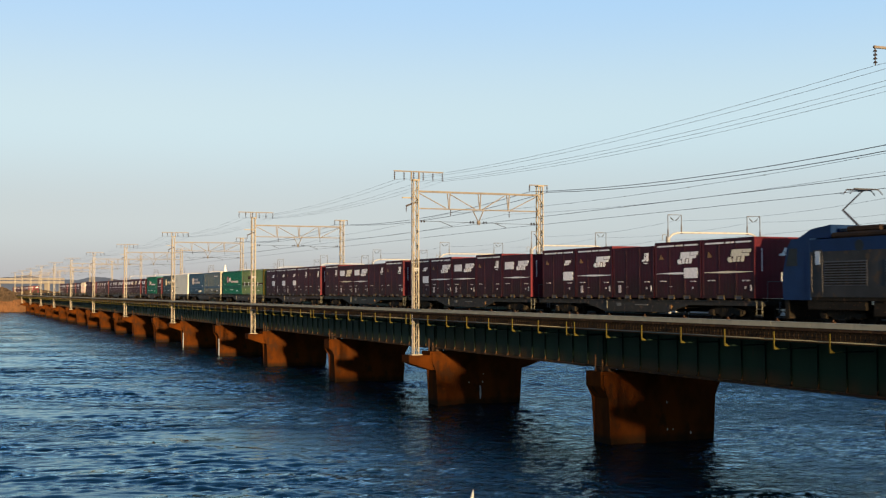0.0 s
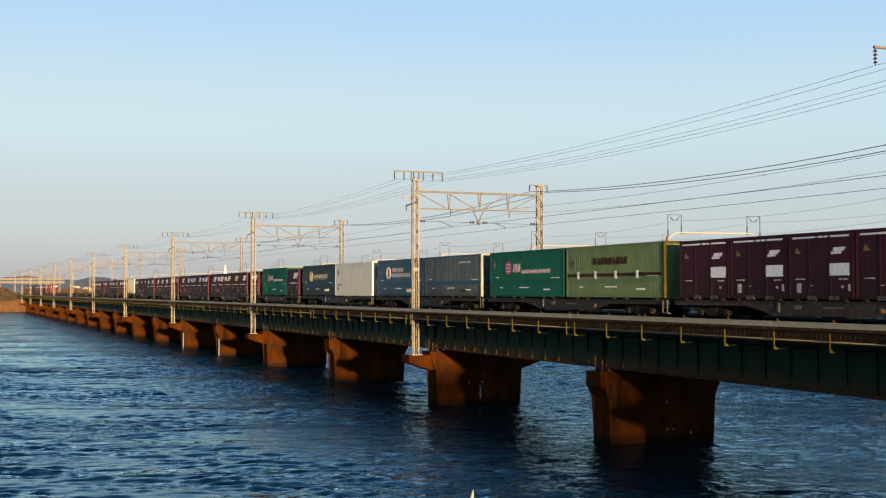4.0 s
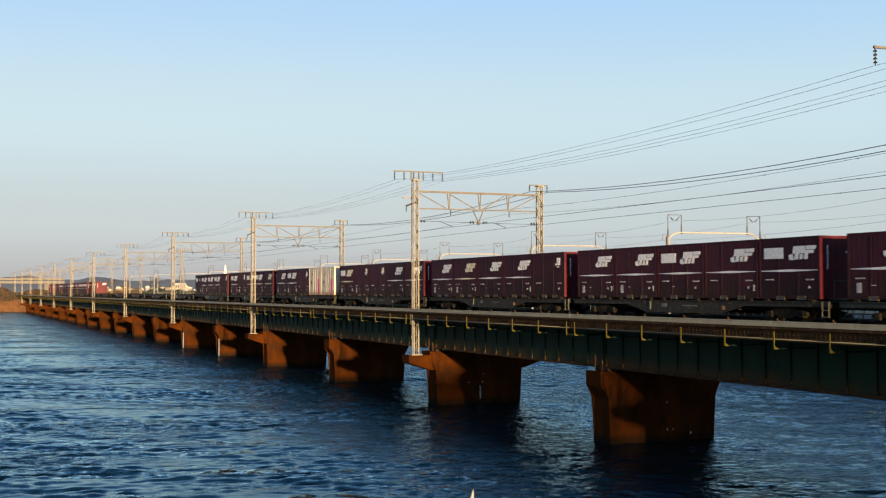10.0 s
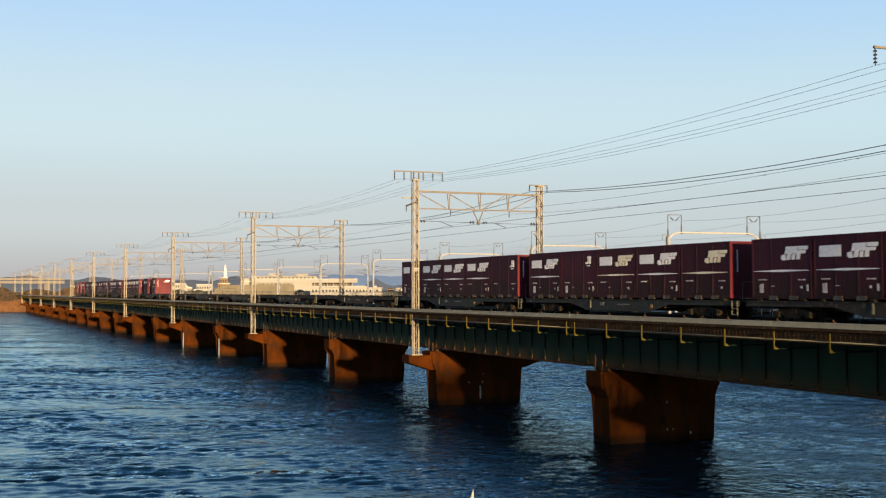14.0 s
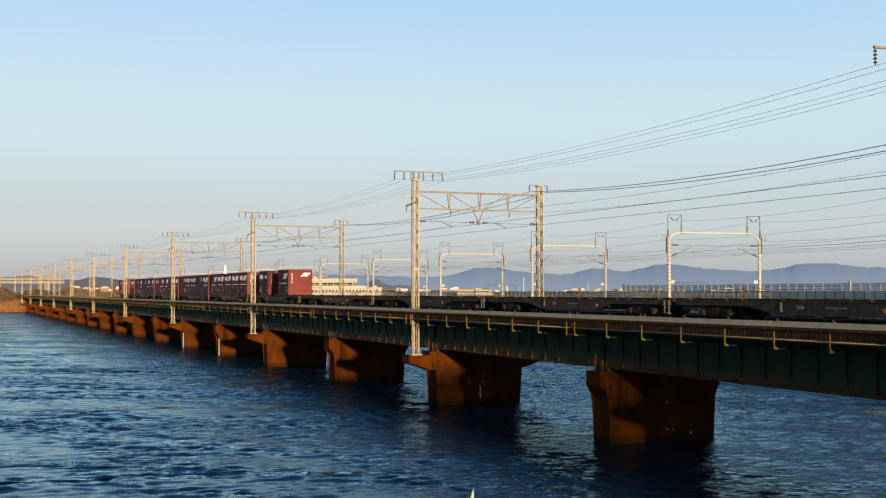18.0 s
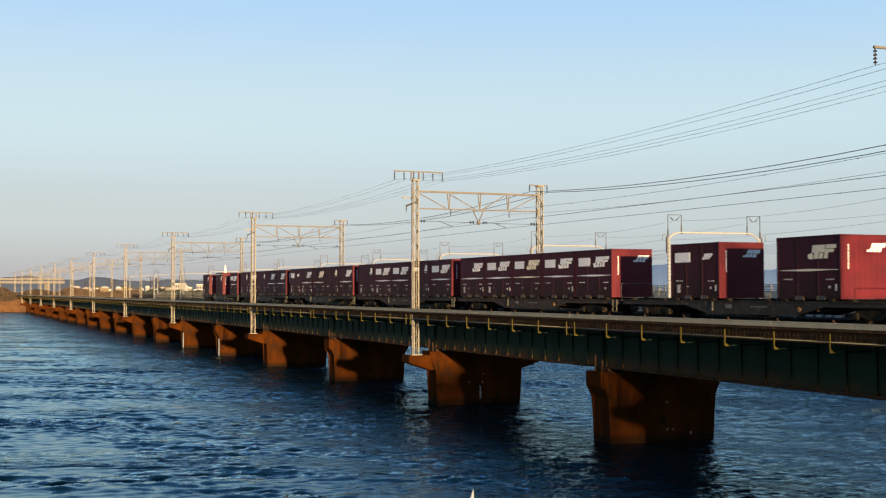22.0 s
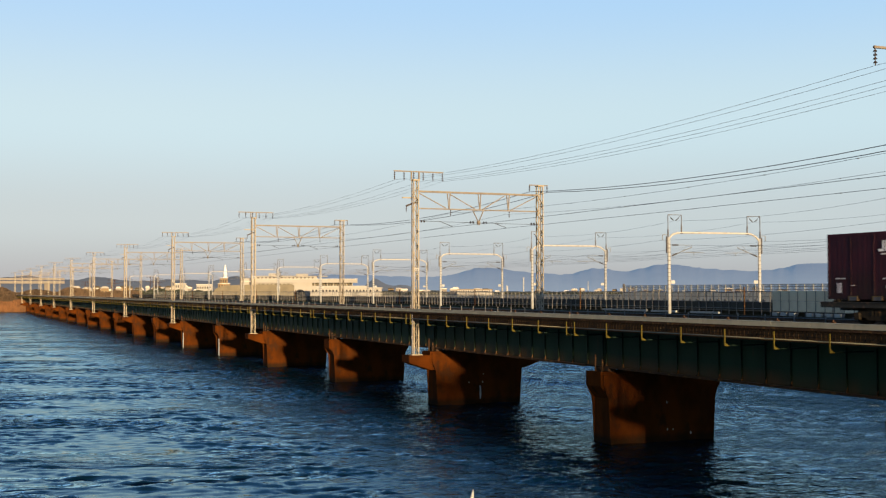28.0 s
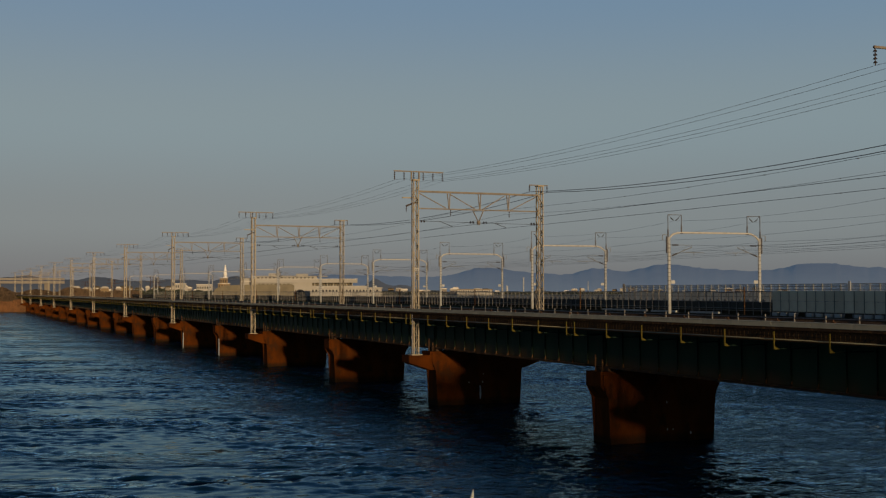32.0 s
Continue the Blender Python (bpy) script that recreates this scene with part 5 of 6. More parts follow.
def pockets(bm):
    for y in (0.85, 2.1):
        for y0, y1, z0, z1 in ((y, y + 0.05, 0.99, 1.17), (y + 0.45, y + 0.5, 0.99, 1.17), (y, y + 0.5, 1.13, 1.17)):
            box(bm, SIDE - 0.012, SIDE + 0.05, y0, y1, z0, z1)


# solid dark blocks stand for the shade inside the fork pockets
def pocket_blocks(bm):
    for y in (0.9, 2.15):
        box(bm, SIDE - 0.004, SIDE + 0.04, y, y + 0.4, 1.0, 1.13)


KIND_LABEL = {
    "M": "dark maroon cargo container with white emblem and stripe", "P": "dark maroon cargo container with white emblem, panel and stripe",
    "J": "plain dark maroon cargo container with small white emblem", "S": "dark maroon cargo container with small flag emblem and white panel",
    "TM": "tall maroon cargo container with dashed white top band", "TQ": "tall maroon cargo container with top band and white square",
    "TS": "tall maroon cargo container with small emblem and white square", "TJ": "tall plain maroon cargo container with top band and small emblem",
}


def small_container(kind, seed):
    tall = kind[0] == "T"
    c = thing("cargo_container", KIND_LABEL[kind], "cargo container", "containers of the train")
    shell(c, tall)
    r = random.Random(seed)
    warm = r.random() < 0.15
    k = kind[-1]
    if k in "MPQ":
        part("emblem", shared("flag_cream" if warm else "flag_white", lambda bm: flag_logo(bm, 0.22, 2.62, 1.3), "cream" if warm else "mark"), None, c, "white blocky emblem")
        part("stripe", shared("stripe_cream" if warm else "stripe_white", lambda bm: lens_stripe(bm, 0.15, 3.55, 2.18, 0.1), "cream" if warm else "mark"), None, c, "tapered white stripe")
    if k == "P":
        part("panel", shared("panel_top", lambda bm: slab(bm, 2.15, 3.35, 2.68, 3.12), "mark"), None, c, "white panel")
    if k in "QS" and tall:
        part("panel", shared("panel_low", lambda bm: slab(bm, 0.25, 1.3, 1.95, 2.42), "mark"), None, c, "white square panel")
    if k == "S":
        part("emblem", shared("flag_small", lambda bm: flag_logo(bm, 0.45, 2.78, 0.62), "mark"), None, c, "small white emblem")
        if not tall:
            part("panel", shared("panel_top", lambda bm: slab(bm, 2.15, 3.35, 2.68, 3.12), "mark"), None, c, "white panel")
    if k == "J":
        part("emblem", shared("round_white", lambda bm: round_logo(bm, 0.45, 2.8, 1.0), "mark"), None, c, "small white emblem")
    if tall:
        def band(bm):
            for y0, y1 in ((0.25, 1.25), (1.4, 1.6), (1.68, 1.95), (2.1, 3.45)):
                slab(bm, y0, y1, 3.43, 3.5)
        part("top_band", shared("top_band", band, "mark"), None, c, "dashed white top band")
        def tri(bm):
            prism(bm, [(2.95, 2.85), (3.3, 2.85), (3.2, 3.1)], SIDE - 0.006, SIDE + 0.001, "x")
        part("sign", shared("sign_tri", tri, "orange"), None, c, "faded orange mark")
    tagged(part("lettering", shared("marks_%d" % (seed % 5), lambda bm: small_marks(bm, seed % 5), "faint"), None, c, "small white data plates"), kind="stuff")
    for y in (1.25, 2.45):
        part("door_bar", shared("door_bar", door_bars, "maroon"), None, c, "door locking bar", at=(0, y, 0))
    part("fork_pockets", shared("fork_pockets", pockets, "pocket"), None, c, "worn yellow fork pocket rims")
    part("pocket_holes", shared("pocket_holes", pocket_blocks, "dark"), None, c)
    # end emblem and lettering
    def end_marks(bm):
        for i in range(7):
            z = 2.2 + i * 0.14
            box(bm, -0.85, -0.80, 0.004, 0.012, z, z + 0.115)
        if k in "MPS":
            for a, b, z0, z1 in ((0.3, 0.62, 3.03, 3.2), (0.64, 0.98, 3.03, 3.2), (0.2, 0.36, 2.86, 3.01), (0.4, 0.56, 2.86, 3.01), (0.6, 0.78, 2.86, 3.01), (0.06, 0.18, 2.86, 2.95)):
                prism(bm, [(a, z0), (b, z0), (b + 0.06, z1), (a + 0.06, z1)], 0.004, 0.012)
        elif not tall:
            box(bm, 0.4, 0.8, 0.004, 0.012, 2.95, 3.0)
    tagged(part("end_lettering", shared("end_marks_" + kind, end_marks, "mark"), None, c, "white marks on the end wall"), kind="stuff")
    return c


def long_container(colour, marks):
    """31-foot box: corrugated sides between posts and rails, with a smooth band at mid height."""
    L, top, s = 9.42, 3.74, -SIDE
    c = thing("cargo_container", marks["label"], "cargo container", "containers of the train")
    if marks.get("ribs", True):
        part("lower_wall", ribbed(bmesh.new(), L, 42, 9, marks.get("deep", 0.02), 1.18, 1.82), colour, c)
        part("upper_wall", ribbed(bmesh.new(), L, 42, 9, marks.get("deep", 0.02), 2.02, top - 0.1), colour, c)
        part("waist_band", frame_plate(bmesh.new(), L, 1.81, 2.03), marks.get("trim", colour), c)
    else:
        part("wall", box(bmesh.new(), -s + 0.012, s - 0.012, 0.02, L - 0.02, 1.16, top - 0.1), colour, c)
    part("roof_frame", frame_plate(bmesh.new(), L, top - 0.11, top - 0.004), marks.get("trim", colour), c)
    part("base_frame", frame_plate(bmesh.new(), L, 1.045, 1.19), colour, c)
    post = mesh_of("corner_post", corner(bmesh.new(), top, 0.15), colour)
    for x in (SIDE + 0.076, -SIDE - 0.076):
        for y in (0.076, L - 0.076):
            part("corner_post", post, None, c, at=(x, y, 0))
    door = mesh_of("lock_rod", rod(bmesh.new(), (0, 0.0, 1.15), (0, 0.0, top - 0.1), 0.022, sides=6), colour)
    for x in (-0.6, -0.2, 0.2, 0.6):
        part("lock_rod", door, None, c, at=(x, -0.01, 0))
    if "end_frame" in marks:
        bm = bmesh.new()
        for x0, x1 in ((-s - 0.004, -s + 0.14), (s - 0.14, s + 0.004)):
            box(bm, x0, x1, -0.03, 0.16, 1.03, top + 0.004)
        box(bm, -s + 0.14, s - 0.14, -0.02, 0.14, top - 0.13, top + 0.004)
        part("end_frame", bm, marks["end_frame"], c, "pale end frame")
    def mk(name, mat, fn, label):
        b = bmesh.new()
        fn(b)
        ob = part(name, b, mat, c, label)
        if name in ("words", "lettering", "plates", "tags", "emblem_bars", "seams"):
            tagged(ob, kind="stuff")
    def data(b):
        slab(b, 0.5, 1.5, 2.1, 2.14)
        slab(b, 1.6, 2.4, 1.42, 1.5) if marks.get("data", True) else None
        slab(b, 4.2, 5.4, 1.55, 1.61)
        slab(b, 7.6, 8.0, 1.55, 1.61)
        slab(b, 8.1, 8.6, 2.18, 2.22)
    if marks.get("data", True):
        mk("lettering", "mark", data, "small white data lines")
    for name, mat, fn, label in marks.get("extra", ()):
        mk(name, mat, fn, label)
    return c


def diamond(b, y, z, h=0.28):
    prism(b, [(y - h * 0.7, z), (y, z - h), (y + h * 0.7, z), (y, z + h)], SIDE - 0.008, SIDE + 0.001, "x")


def disc(b, y, z, r, proud=0.008):
    prism(b, [(y + r * math.cos(a * math.pi / 9), z + r * math.sin(a * math.pi / 9)) for a in range(18)], SIDE - proud, SIDE + 0.001, "x")


def globe(b, y, z, r=0.46):
    """A round emblem of thin rings and lines."""
    n = 20
    for w in (1.0, 0.45):
        p = [(y + r * w * math.cos(k * 2 * math.pi / n), z + r * math.sin(k * 2 * math.pi / n)) for k in range(n)]
        for k in range(n):
            q = p[(k + 1) % n]
            bar(b, (SIDE - 0.005, *p[k]), (SIDE - 0.005, *q), 0.012, 0.05, (1, 0, 0))
    for dz in (-0.22, 0.0, 0.22):
        w = math.sqrt(r * r - dz * dz)
        slab(b, y - w, y + w, z + dz - 0.022, z + dz + 0.022, 0.012)
    slab(b, y - 0.022, y + 0.022, z - r, z + r, 0.013)


def words(b, y0, y1, z0, z1, n, lean=0.05):
    """Unreadable lettering as a row of plain blocks from y1 (start) to y0 (end)."""
    w = (y1 - y0) / n
    for k in range(n):
        cut = (z1 - z0) * (0.0, 0.2, 0.0, 0.12)[k * 7 % 4]
        slant(b, y0 + w * k + w * 0.1, y0 + w * k + w * 0.46, z0, z1 - cut, lean, 0.008)
        slant(b, y0 + w * k + w * 0.54, y0 + w * k + w * 0.86, z0 + cut, z1, lean, 0.008)


LONG = {
    "OL": ("olive", {"label": "olive green corrugated long container with a brown stripe", "end_frame": "yellow", "extra": (
        ("stripe", "rust", lambda b: slab(b, 0.2, 9.2, 2.12, 2.28, 0.01), "brown waist stripe"),
        ("words", "rust", lambda b: words(b, 3.2, 6.6, 2.72, 3.1, 9), "faded brown lettering bars"),
        ("plates", "mark", lambda b: [slab(b, y, y + 0.2, 2.0, 2.4, 0.012) for y in (2.2, 4.2, 6.2, 8.0)], "white plates"),
        ("diamond", "dark", lambda b: diamond(b, 8.75, 2.85), "dark diamond mark"))}),
    "TG": ("teal", {"label": "bright teal green corrugated long container", "extra": (
        ("emblem", "redmark", lambda b: disc(b, 6.85, 2.75, 0.42), "round red emblem"),
        ("emblem_bars", "faint", lambda b: [slab(b, 6.55, 7.15, z, z + 0.09, 0.012) for z in (2.5, 2.7, 2.9)], "white bars"),
        ("words", "faint", lambda b: [words(b, 5.3, 6.3, 2.5, 2.98, 3, 0.1), words(b, 1.6, 5.2, 2.4, 2.62, 12)], "white lettering bars"),
        ("diamond", "orange", lambda b: diamond(b, 8.75, 2.95), "orange diamond mark"),
        ("tag", "yellow", lambda b: slab(b, 8.95, 9.2, 1.5, 1.7, 0.01), "yellow tag"))}),
    "BG": ("bluegrey", {"label": "weathered blue-grey corrugated long container", "end_frame": "pale", "trim": "blue", "extra": (
        ("words", "faint", lambda b: words(b, 1.6, 3.6, 3.2, 3.32, 9), "faint white lettering bars"),
        ("diamond", "orange", lambda b: diamond(b, 8.6, 2.85, 0.24), "orange diamond mark"),
        ("tags", "yellow", lambda b: [slab(b, 2.4 + 0.22 * k, 2.52 + 0.22 * k, 1.3, 1.5, 0.01) for k in range(4)], "yellow tags"))}),
    "BL": ("blue", {"label": "blue corrugated long container with white globe emblem", "extra": (
        ("emblem", "faint", lambda b: globe(b, 6.95, 2.75), "white globe emblem"),
        ("words", "faint", lambda b: [words(b, 3.9, 6.3, 2.8, 3.1, 8), words(b, 2.5, 6.4, 2.42, 2.72, 12)], "white lettering bars"),
        ("diamond", "orange", lambda b: diamond(b, 8.6, 2.8, 0.22), "orange diamond mark"),
        ("tags", "cream", lambda b: [slab(b, 2.0 + 0.22 * k, 2.12 + 0.22 * k, 1.3, 1.55, 0.01) for k in range(6)], "cream tags"))}),
    "NV": ("navy", {"label": "dark navy corrugated long container with pale globe emblem", "extra": (
        ("emblem", "pale", lambda b: globe(b, 6.75, 2.72), "pale globe emblem"),
        ("words", "pale", lambda b: words(b, 1.9, 6.0, 2.55, 2.9, 11, 0.08), "pale lettering bars"),
        ("underline", "cream", lambda b: slab(b, 2.2, 6.0, 2.46, 2.49, 0.01), "pale underline"),
        ("diamond", "orange", lambda b: diamond(b, 8.4, 2.85, 0.2), "orange diamond mark"),
        ("tags", "mark", lambda b: words(b, 1.4, 2.8, 1.38, 1.58, 4, 0), "white tags"))}),
    "WH": ("offwhite", {"label": "cream white refrigerated long container with cooling unit", "ribs": False, "data": False, "end_frame": "offwhite", "extra": (
        ("lettering", "dark", lambda b: [words(b, 7.4, 8.7, 1.9, 1.98, 9), slab(b, 8.4, 8.65, 1.5, 1.72)], "small dark lettering bars"),
        ("diamond", "dark", lambda b: diamond(b, 8.5, 2.95, 0.27), "dark diamond mark"),
        ("bottom_rail", "offwhite", lambda b: slab(b, 0.1, 9.3, 1.0, 1.1, 0.012), "white bottom rail"))}),
}


def add_grille(c):
    bm = bmesh.new()
    for k in range(10):
        bar(bm, (-0.95, -0.03, 2.35 + k * 0.11), (-0.1, -0.03, 2.35 + k * 0.11), 0.03, 0.06)
    part("cooling_grille", bm, "dark", c, "dark cooling unit louvres")
    part("cooling_unit", box(bmesh.new(), -0.1, 1.0, -0.06, 0.05, 1.4, 3.4, 0.03), "offwhite", c)


def white_container():
    """12-foot white box with magenta bands and dark diamonds."""
    c = thing("cargo_container", "white cargo container with magenta bands and dark diamonds", "cargo container", "containers of the train")
    shell(c, False, "creamwhite")
    part("band", shared("magenta_bands", lambda bm: slab(bm, 0.5, 0.95, 1.2, 2.5, 0.008), "magenta"), None, c, "magenta band")
    part("crest", shared("crest", lambda bm: slab(bm, 0.5, 0.95, 2.6, 3.15, 0.006), "tan"), None, c, "faded crest")
    part("diamond", shared("white_diamond", lambda bm: diamond(bm, 2.95, 2.2, 0.24), "dark"), None, c, "dark diamond mark")
    part("inscription", shared("white_words", lambda bm: words(bm, 2.45, 2.95, 2.8, 3.0, 3, 0.03), "faintred"), None, c, "faded red lettering bars")
    for y in (0.06, 1.05, 1.75, 2.35, 3.62):
        part("door_bar", shared("white_bar", proud_bars, "creamwhite"), None, c, "door locking bar", at=(0, y, 0))
    return c


def wheel_mesh():
    bm = bmesh.new()
    for x0, x1, r in ((-0.6, -0.53, 0.43), (0.53, 0.6, 0.43), (-0.67, -0.6, 0.405), (0.6, 0.67, 0.405)):
        rod(bm, (x0, 0, 0.405), (x1, 0, 0.405), r, sides=18)
    rod(bm, (-0.85, 0, 0.405), (0.85, 0, 0.405), 0.075, sides=8)
    return mesh_of("wheelset", bm, "bogie")


WHEELS = wheel_mesh()


def bogie_mesh():
    bm = bmesh.new()
    for x in (-0.95, 0.95):
        prism(bm, [(-1.25, 0.36), (-1.25, 0.5), (-0.6, 0.62), (-0.35, 0.78), (0.35, 0.78), (0.6, 0.62), (1.25, 0.5), (1.25, 0.36), (0.55, 0.36), (0.4, 0.26), (-0.4, 0.26), (-0.55, 0.36)], x - 0.07, x + 0.07, "x")
        for y in (-0.95, 0.95):
            box(bm, x - 0.13, x + 0.13, y - 0.16, y + 0.16, 0.27, 0.54, 0.03)
        for y in (-0.18, 0.0, 0.18):
            rod(bm, (x - 0.02, y, 0.42), (x - 0.02, y, 0.66), 0.07, sides=8)
    box(bm, -0.95, 0.95, -0.2, 0.2, 0.45, 0.72)
    return mesh_of("bogie", bm, "bogie")


BOGIE = bogie_mesh()


def flat_wagon(paint):
    """Container flat: fishbelly side sills, deck beams, twist-lock seats, bogies, steps and end rail."""
    w = thing("flat_wagon", {"wagon_grey": "grimy dark grey", "wagon_blue": "grimy dark blue", "wagon_brown": "grimy brown"}[paint] + " container flat wagon on the far track", "flat wagon", "wagons of the train")
    F, R = -0.55, 19.35
    for x0, x1 in ((-1.2, -1.12), (1.12, 1.2)):
        bm = bmesh.new()
        prism(bm, [(F, 0.94), (R, 0.94), (R, 0.72), (14.0, 0.72), (12.3, 0.36), (6.5, 0.36), (4.8, 0.72), (F, 0.72)], x0, x1, "x")
        box(bm, x0 - 0.05, x1 + 0.05, F, R, 0.90, 0.945)
        part("side_sill", bm, paint, w)
    bm = bmesh.new()
    box(bm, -0.25, 0.25, F, R, 0.6, 1.03)
    for k in range(14):
        y = F + 0.3 + k * (R - F - 0.6) / 13
        box(bm, -1.12, 1.12, y - 0.06, y + 0.06, 0.75, 0.935)
    part("centre_frame", bm, "bogie", w)
    seat = bmesh.new()
    box(seat, -0.12, 0.12, -0.15, 0.15, 0.946, 1.0, 0.01)
    box(seat, -0.1, 0.1, -0.1, 0.1, 1.0, 1.045, 0.015)
    seat = mesh_of("container_seat", seat, "bogie")
    for k in range(5):
        for dy in (0.5, 3.2):
            for x in (-1.17, 1.17):
                part("container_seat", seat, None, w, at=(x, 3.8 * k + dy, 0))
    for y in (2.3, 16.6):
        b = part("bogie", BOGIE, None, w, at=(0, y, 0))
        for dy in (-0.95, 0.95):
            part("wheelset", WHEELS, None, b, "steel wheelset", at=(0, dy, 0))
    for y in (F - 0.55, R - 0.05):
        part("coupler", box(bmesh.new(), -0.14, 0.14, y, y + 0.6, 0.72, 0.98, 0.02), "bogie", w)
    bm = bmesh.new()
    for y in (F + 0.05, F + 0.42):
        rod(bm, (-1.24, y, 0.32), (-1.24, y, 0.95), 0.022, sides=5)
    for z in (0.34, 0.6):
        rod(bm, (-1.24, F + 0.05, z), (-1.24, F + 0.42, z), 0.022, sides=5)
    part("step", bm, "pipe", w, "pale shunter's step")
    bm = bmesh.new()
    for x in (-0.95, 0.95):
        rod(bm, (x, F + 0.06, 0.93), (x, F + 0.06, 1.75), 0.015, sides=5)
    rod(bm, (-0.95, F + 0.06, 1.75), (0.95, F + 0.06, 1.75), 0.015, sides=5)
    part("end_rail", bm, "dark", w, "dark end handrail")
    bm = bmesh.new()
    box(bm, -1.06, -0.45, 8.3, 9.6, 0.3, 0.68, 0.03)
    rod(bm, (-0.95, 10.2, 0.5), (-0.95, 11.4, 0.5), 0.17, sides=10)
    part("brake_gear", bm, "bogie", w)
    for y0, y1, z0, z1 in ((4.2, 7.9, 0.62, 0.5), (11.2, 14.6, 0.5, 0.62)):
        bm = rod(bmesh.new(), (-1.0, y0, z0), (-1.0, y1, z1), 0.025, sides=6)
        for u in (0.3, 0.8):
            y, z = y0 + (y1 - y0) * u, z0 + (z1 - z0) * u
            box(bm, -1.05, -0.95, y - 0.05, y + 0.05, z - 0.04, 0.9)
        part("brake_rod", bm, "bogie", w, "rusty brake rod")
    for y in (F - 0.12, R + 0.12):
        part("air_hose", rod(bmesh.new(), (-0.45, y, 0.9), (-0.5, y, 0.42), 0.03, sides=6), "dark", w, "dark air hose")
    part("lashing_post", box(bmesh.new(), -1.235, -1.2, 11.9, 11.98, 0.5, 0.9), "pipe", w, "pale upright on the sill")
    part("number_bar", box(bmesh.new(), -1.21, -1.2, 8.2, 9.3, 0.67, 0.72), "galv", w, "worn pale number bar")
    part("mark", box(bmesh.new(), -1.21, -1.2, 10.6, 11.0, 0.62, 0.78), "galv", w, "worn pale mark")
    bm = bmesh.new()
    rod(bm, (-1.23, 6.2, 0.62), (-1.2, 6.2, 0.62), 0.1, sides=14)
    part("hand_wheel", bm, "orange", w, "orange brake wheel")
    return w


TRAIN = [
    "TM TQ J TM TS", "P TJ P TM TS", "TJ J P P TJ", "TJ TJ TS TS TS", "OL TG", "BG BL", "WH NV", "M TG:4.1 P:15.3",
    "M M P P M", "P M P M M", "J M M M M", "M M J J P", "WW WW J P M", "M P P J P", "J P P P S",
    "", "", "", "", "", "_ M _ S _", "P P P P M", "P J P P J", "M J M M S", "M M J M J", "P _ TJ _ J",
]
PAINTS = ["wagon_grey", "wagon_grey", "wagon_blue", "wagon_brown", "wagon_grey", "wagon_grey", "wagon_blue", "wagon_grey", "wagon_blue", "wagon_grey", "wagon_grey", "wagon_grey", "wagon_grey",
          "wagon_blue", "wagon_blue", "wagon_grey", "wagon_grey", "wagon_grey", "wagon_grey", "wagon_brown", "wagon_grey", "wagon_brown", "wagon_brown", "wagon_grey", "wagon_grey", "wagon_grey"]


def freight_train():
    models = {p: flat_wagon(p) for p in sorted(set(PAINTS))}
    used, seed = set(), 0
    for k, load in enumerate(TRAIN):
        s = FRONT0 + PITCH * k
        p = PAINTS[k]
        w = models[p] if p not in used else copy_thing(models[p], pose(0, 0, 0))
        used.add(p)
        place(w, s)
        slots = load.split()
        for i, item in enumerate(slots):
            seed += 1
            if item == "_":
                continue
            code, _, at = item.partition(":")
            if code in LONG:
                c = long_container(*LONG[code])
                if code == "WH":
                    add_grille(c)
                place(c, s + (float(at) if at else 9.5 * i - (0.2 if i == 0 else 0)))
            elif code == "WW":
                place(white_container(), s + 3.8 * i)
            else:
                place(small_container(code, seed), s + (float(at) if at else 3.8 * i))


freight_train()


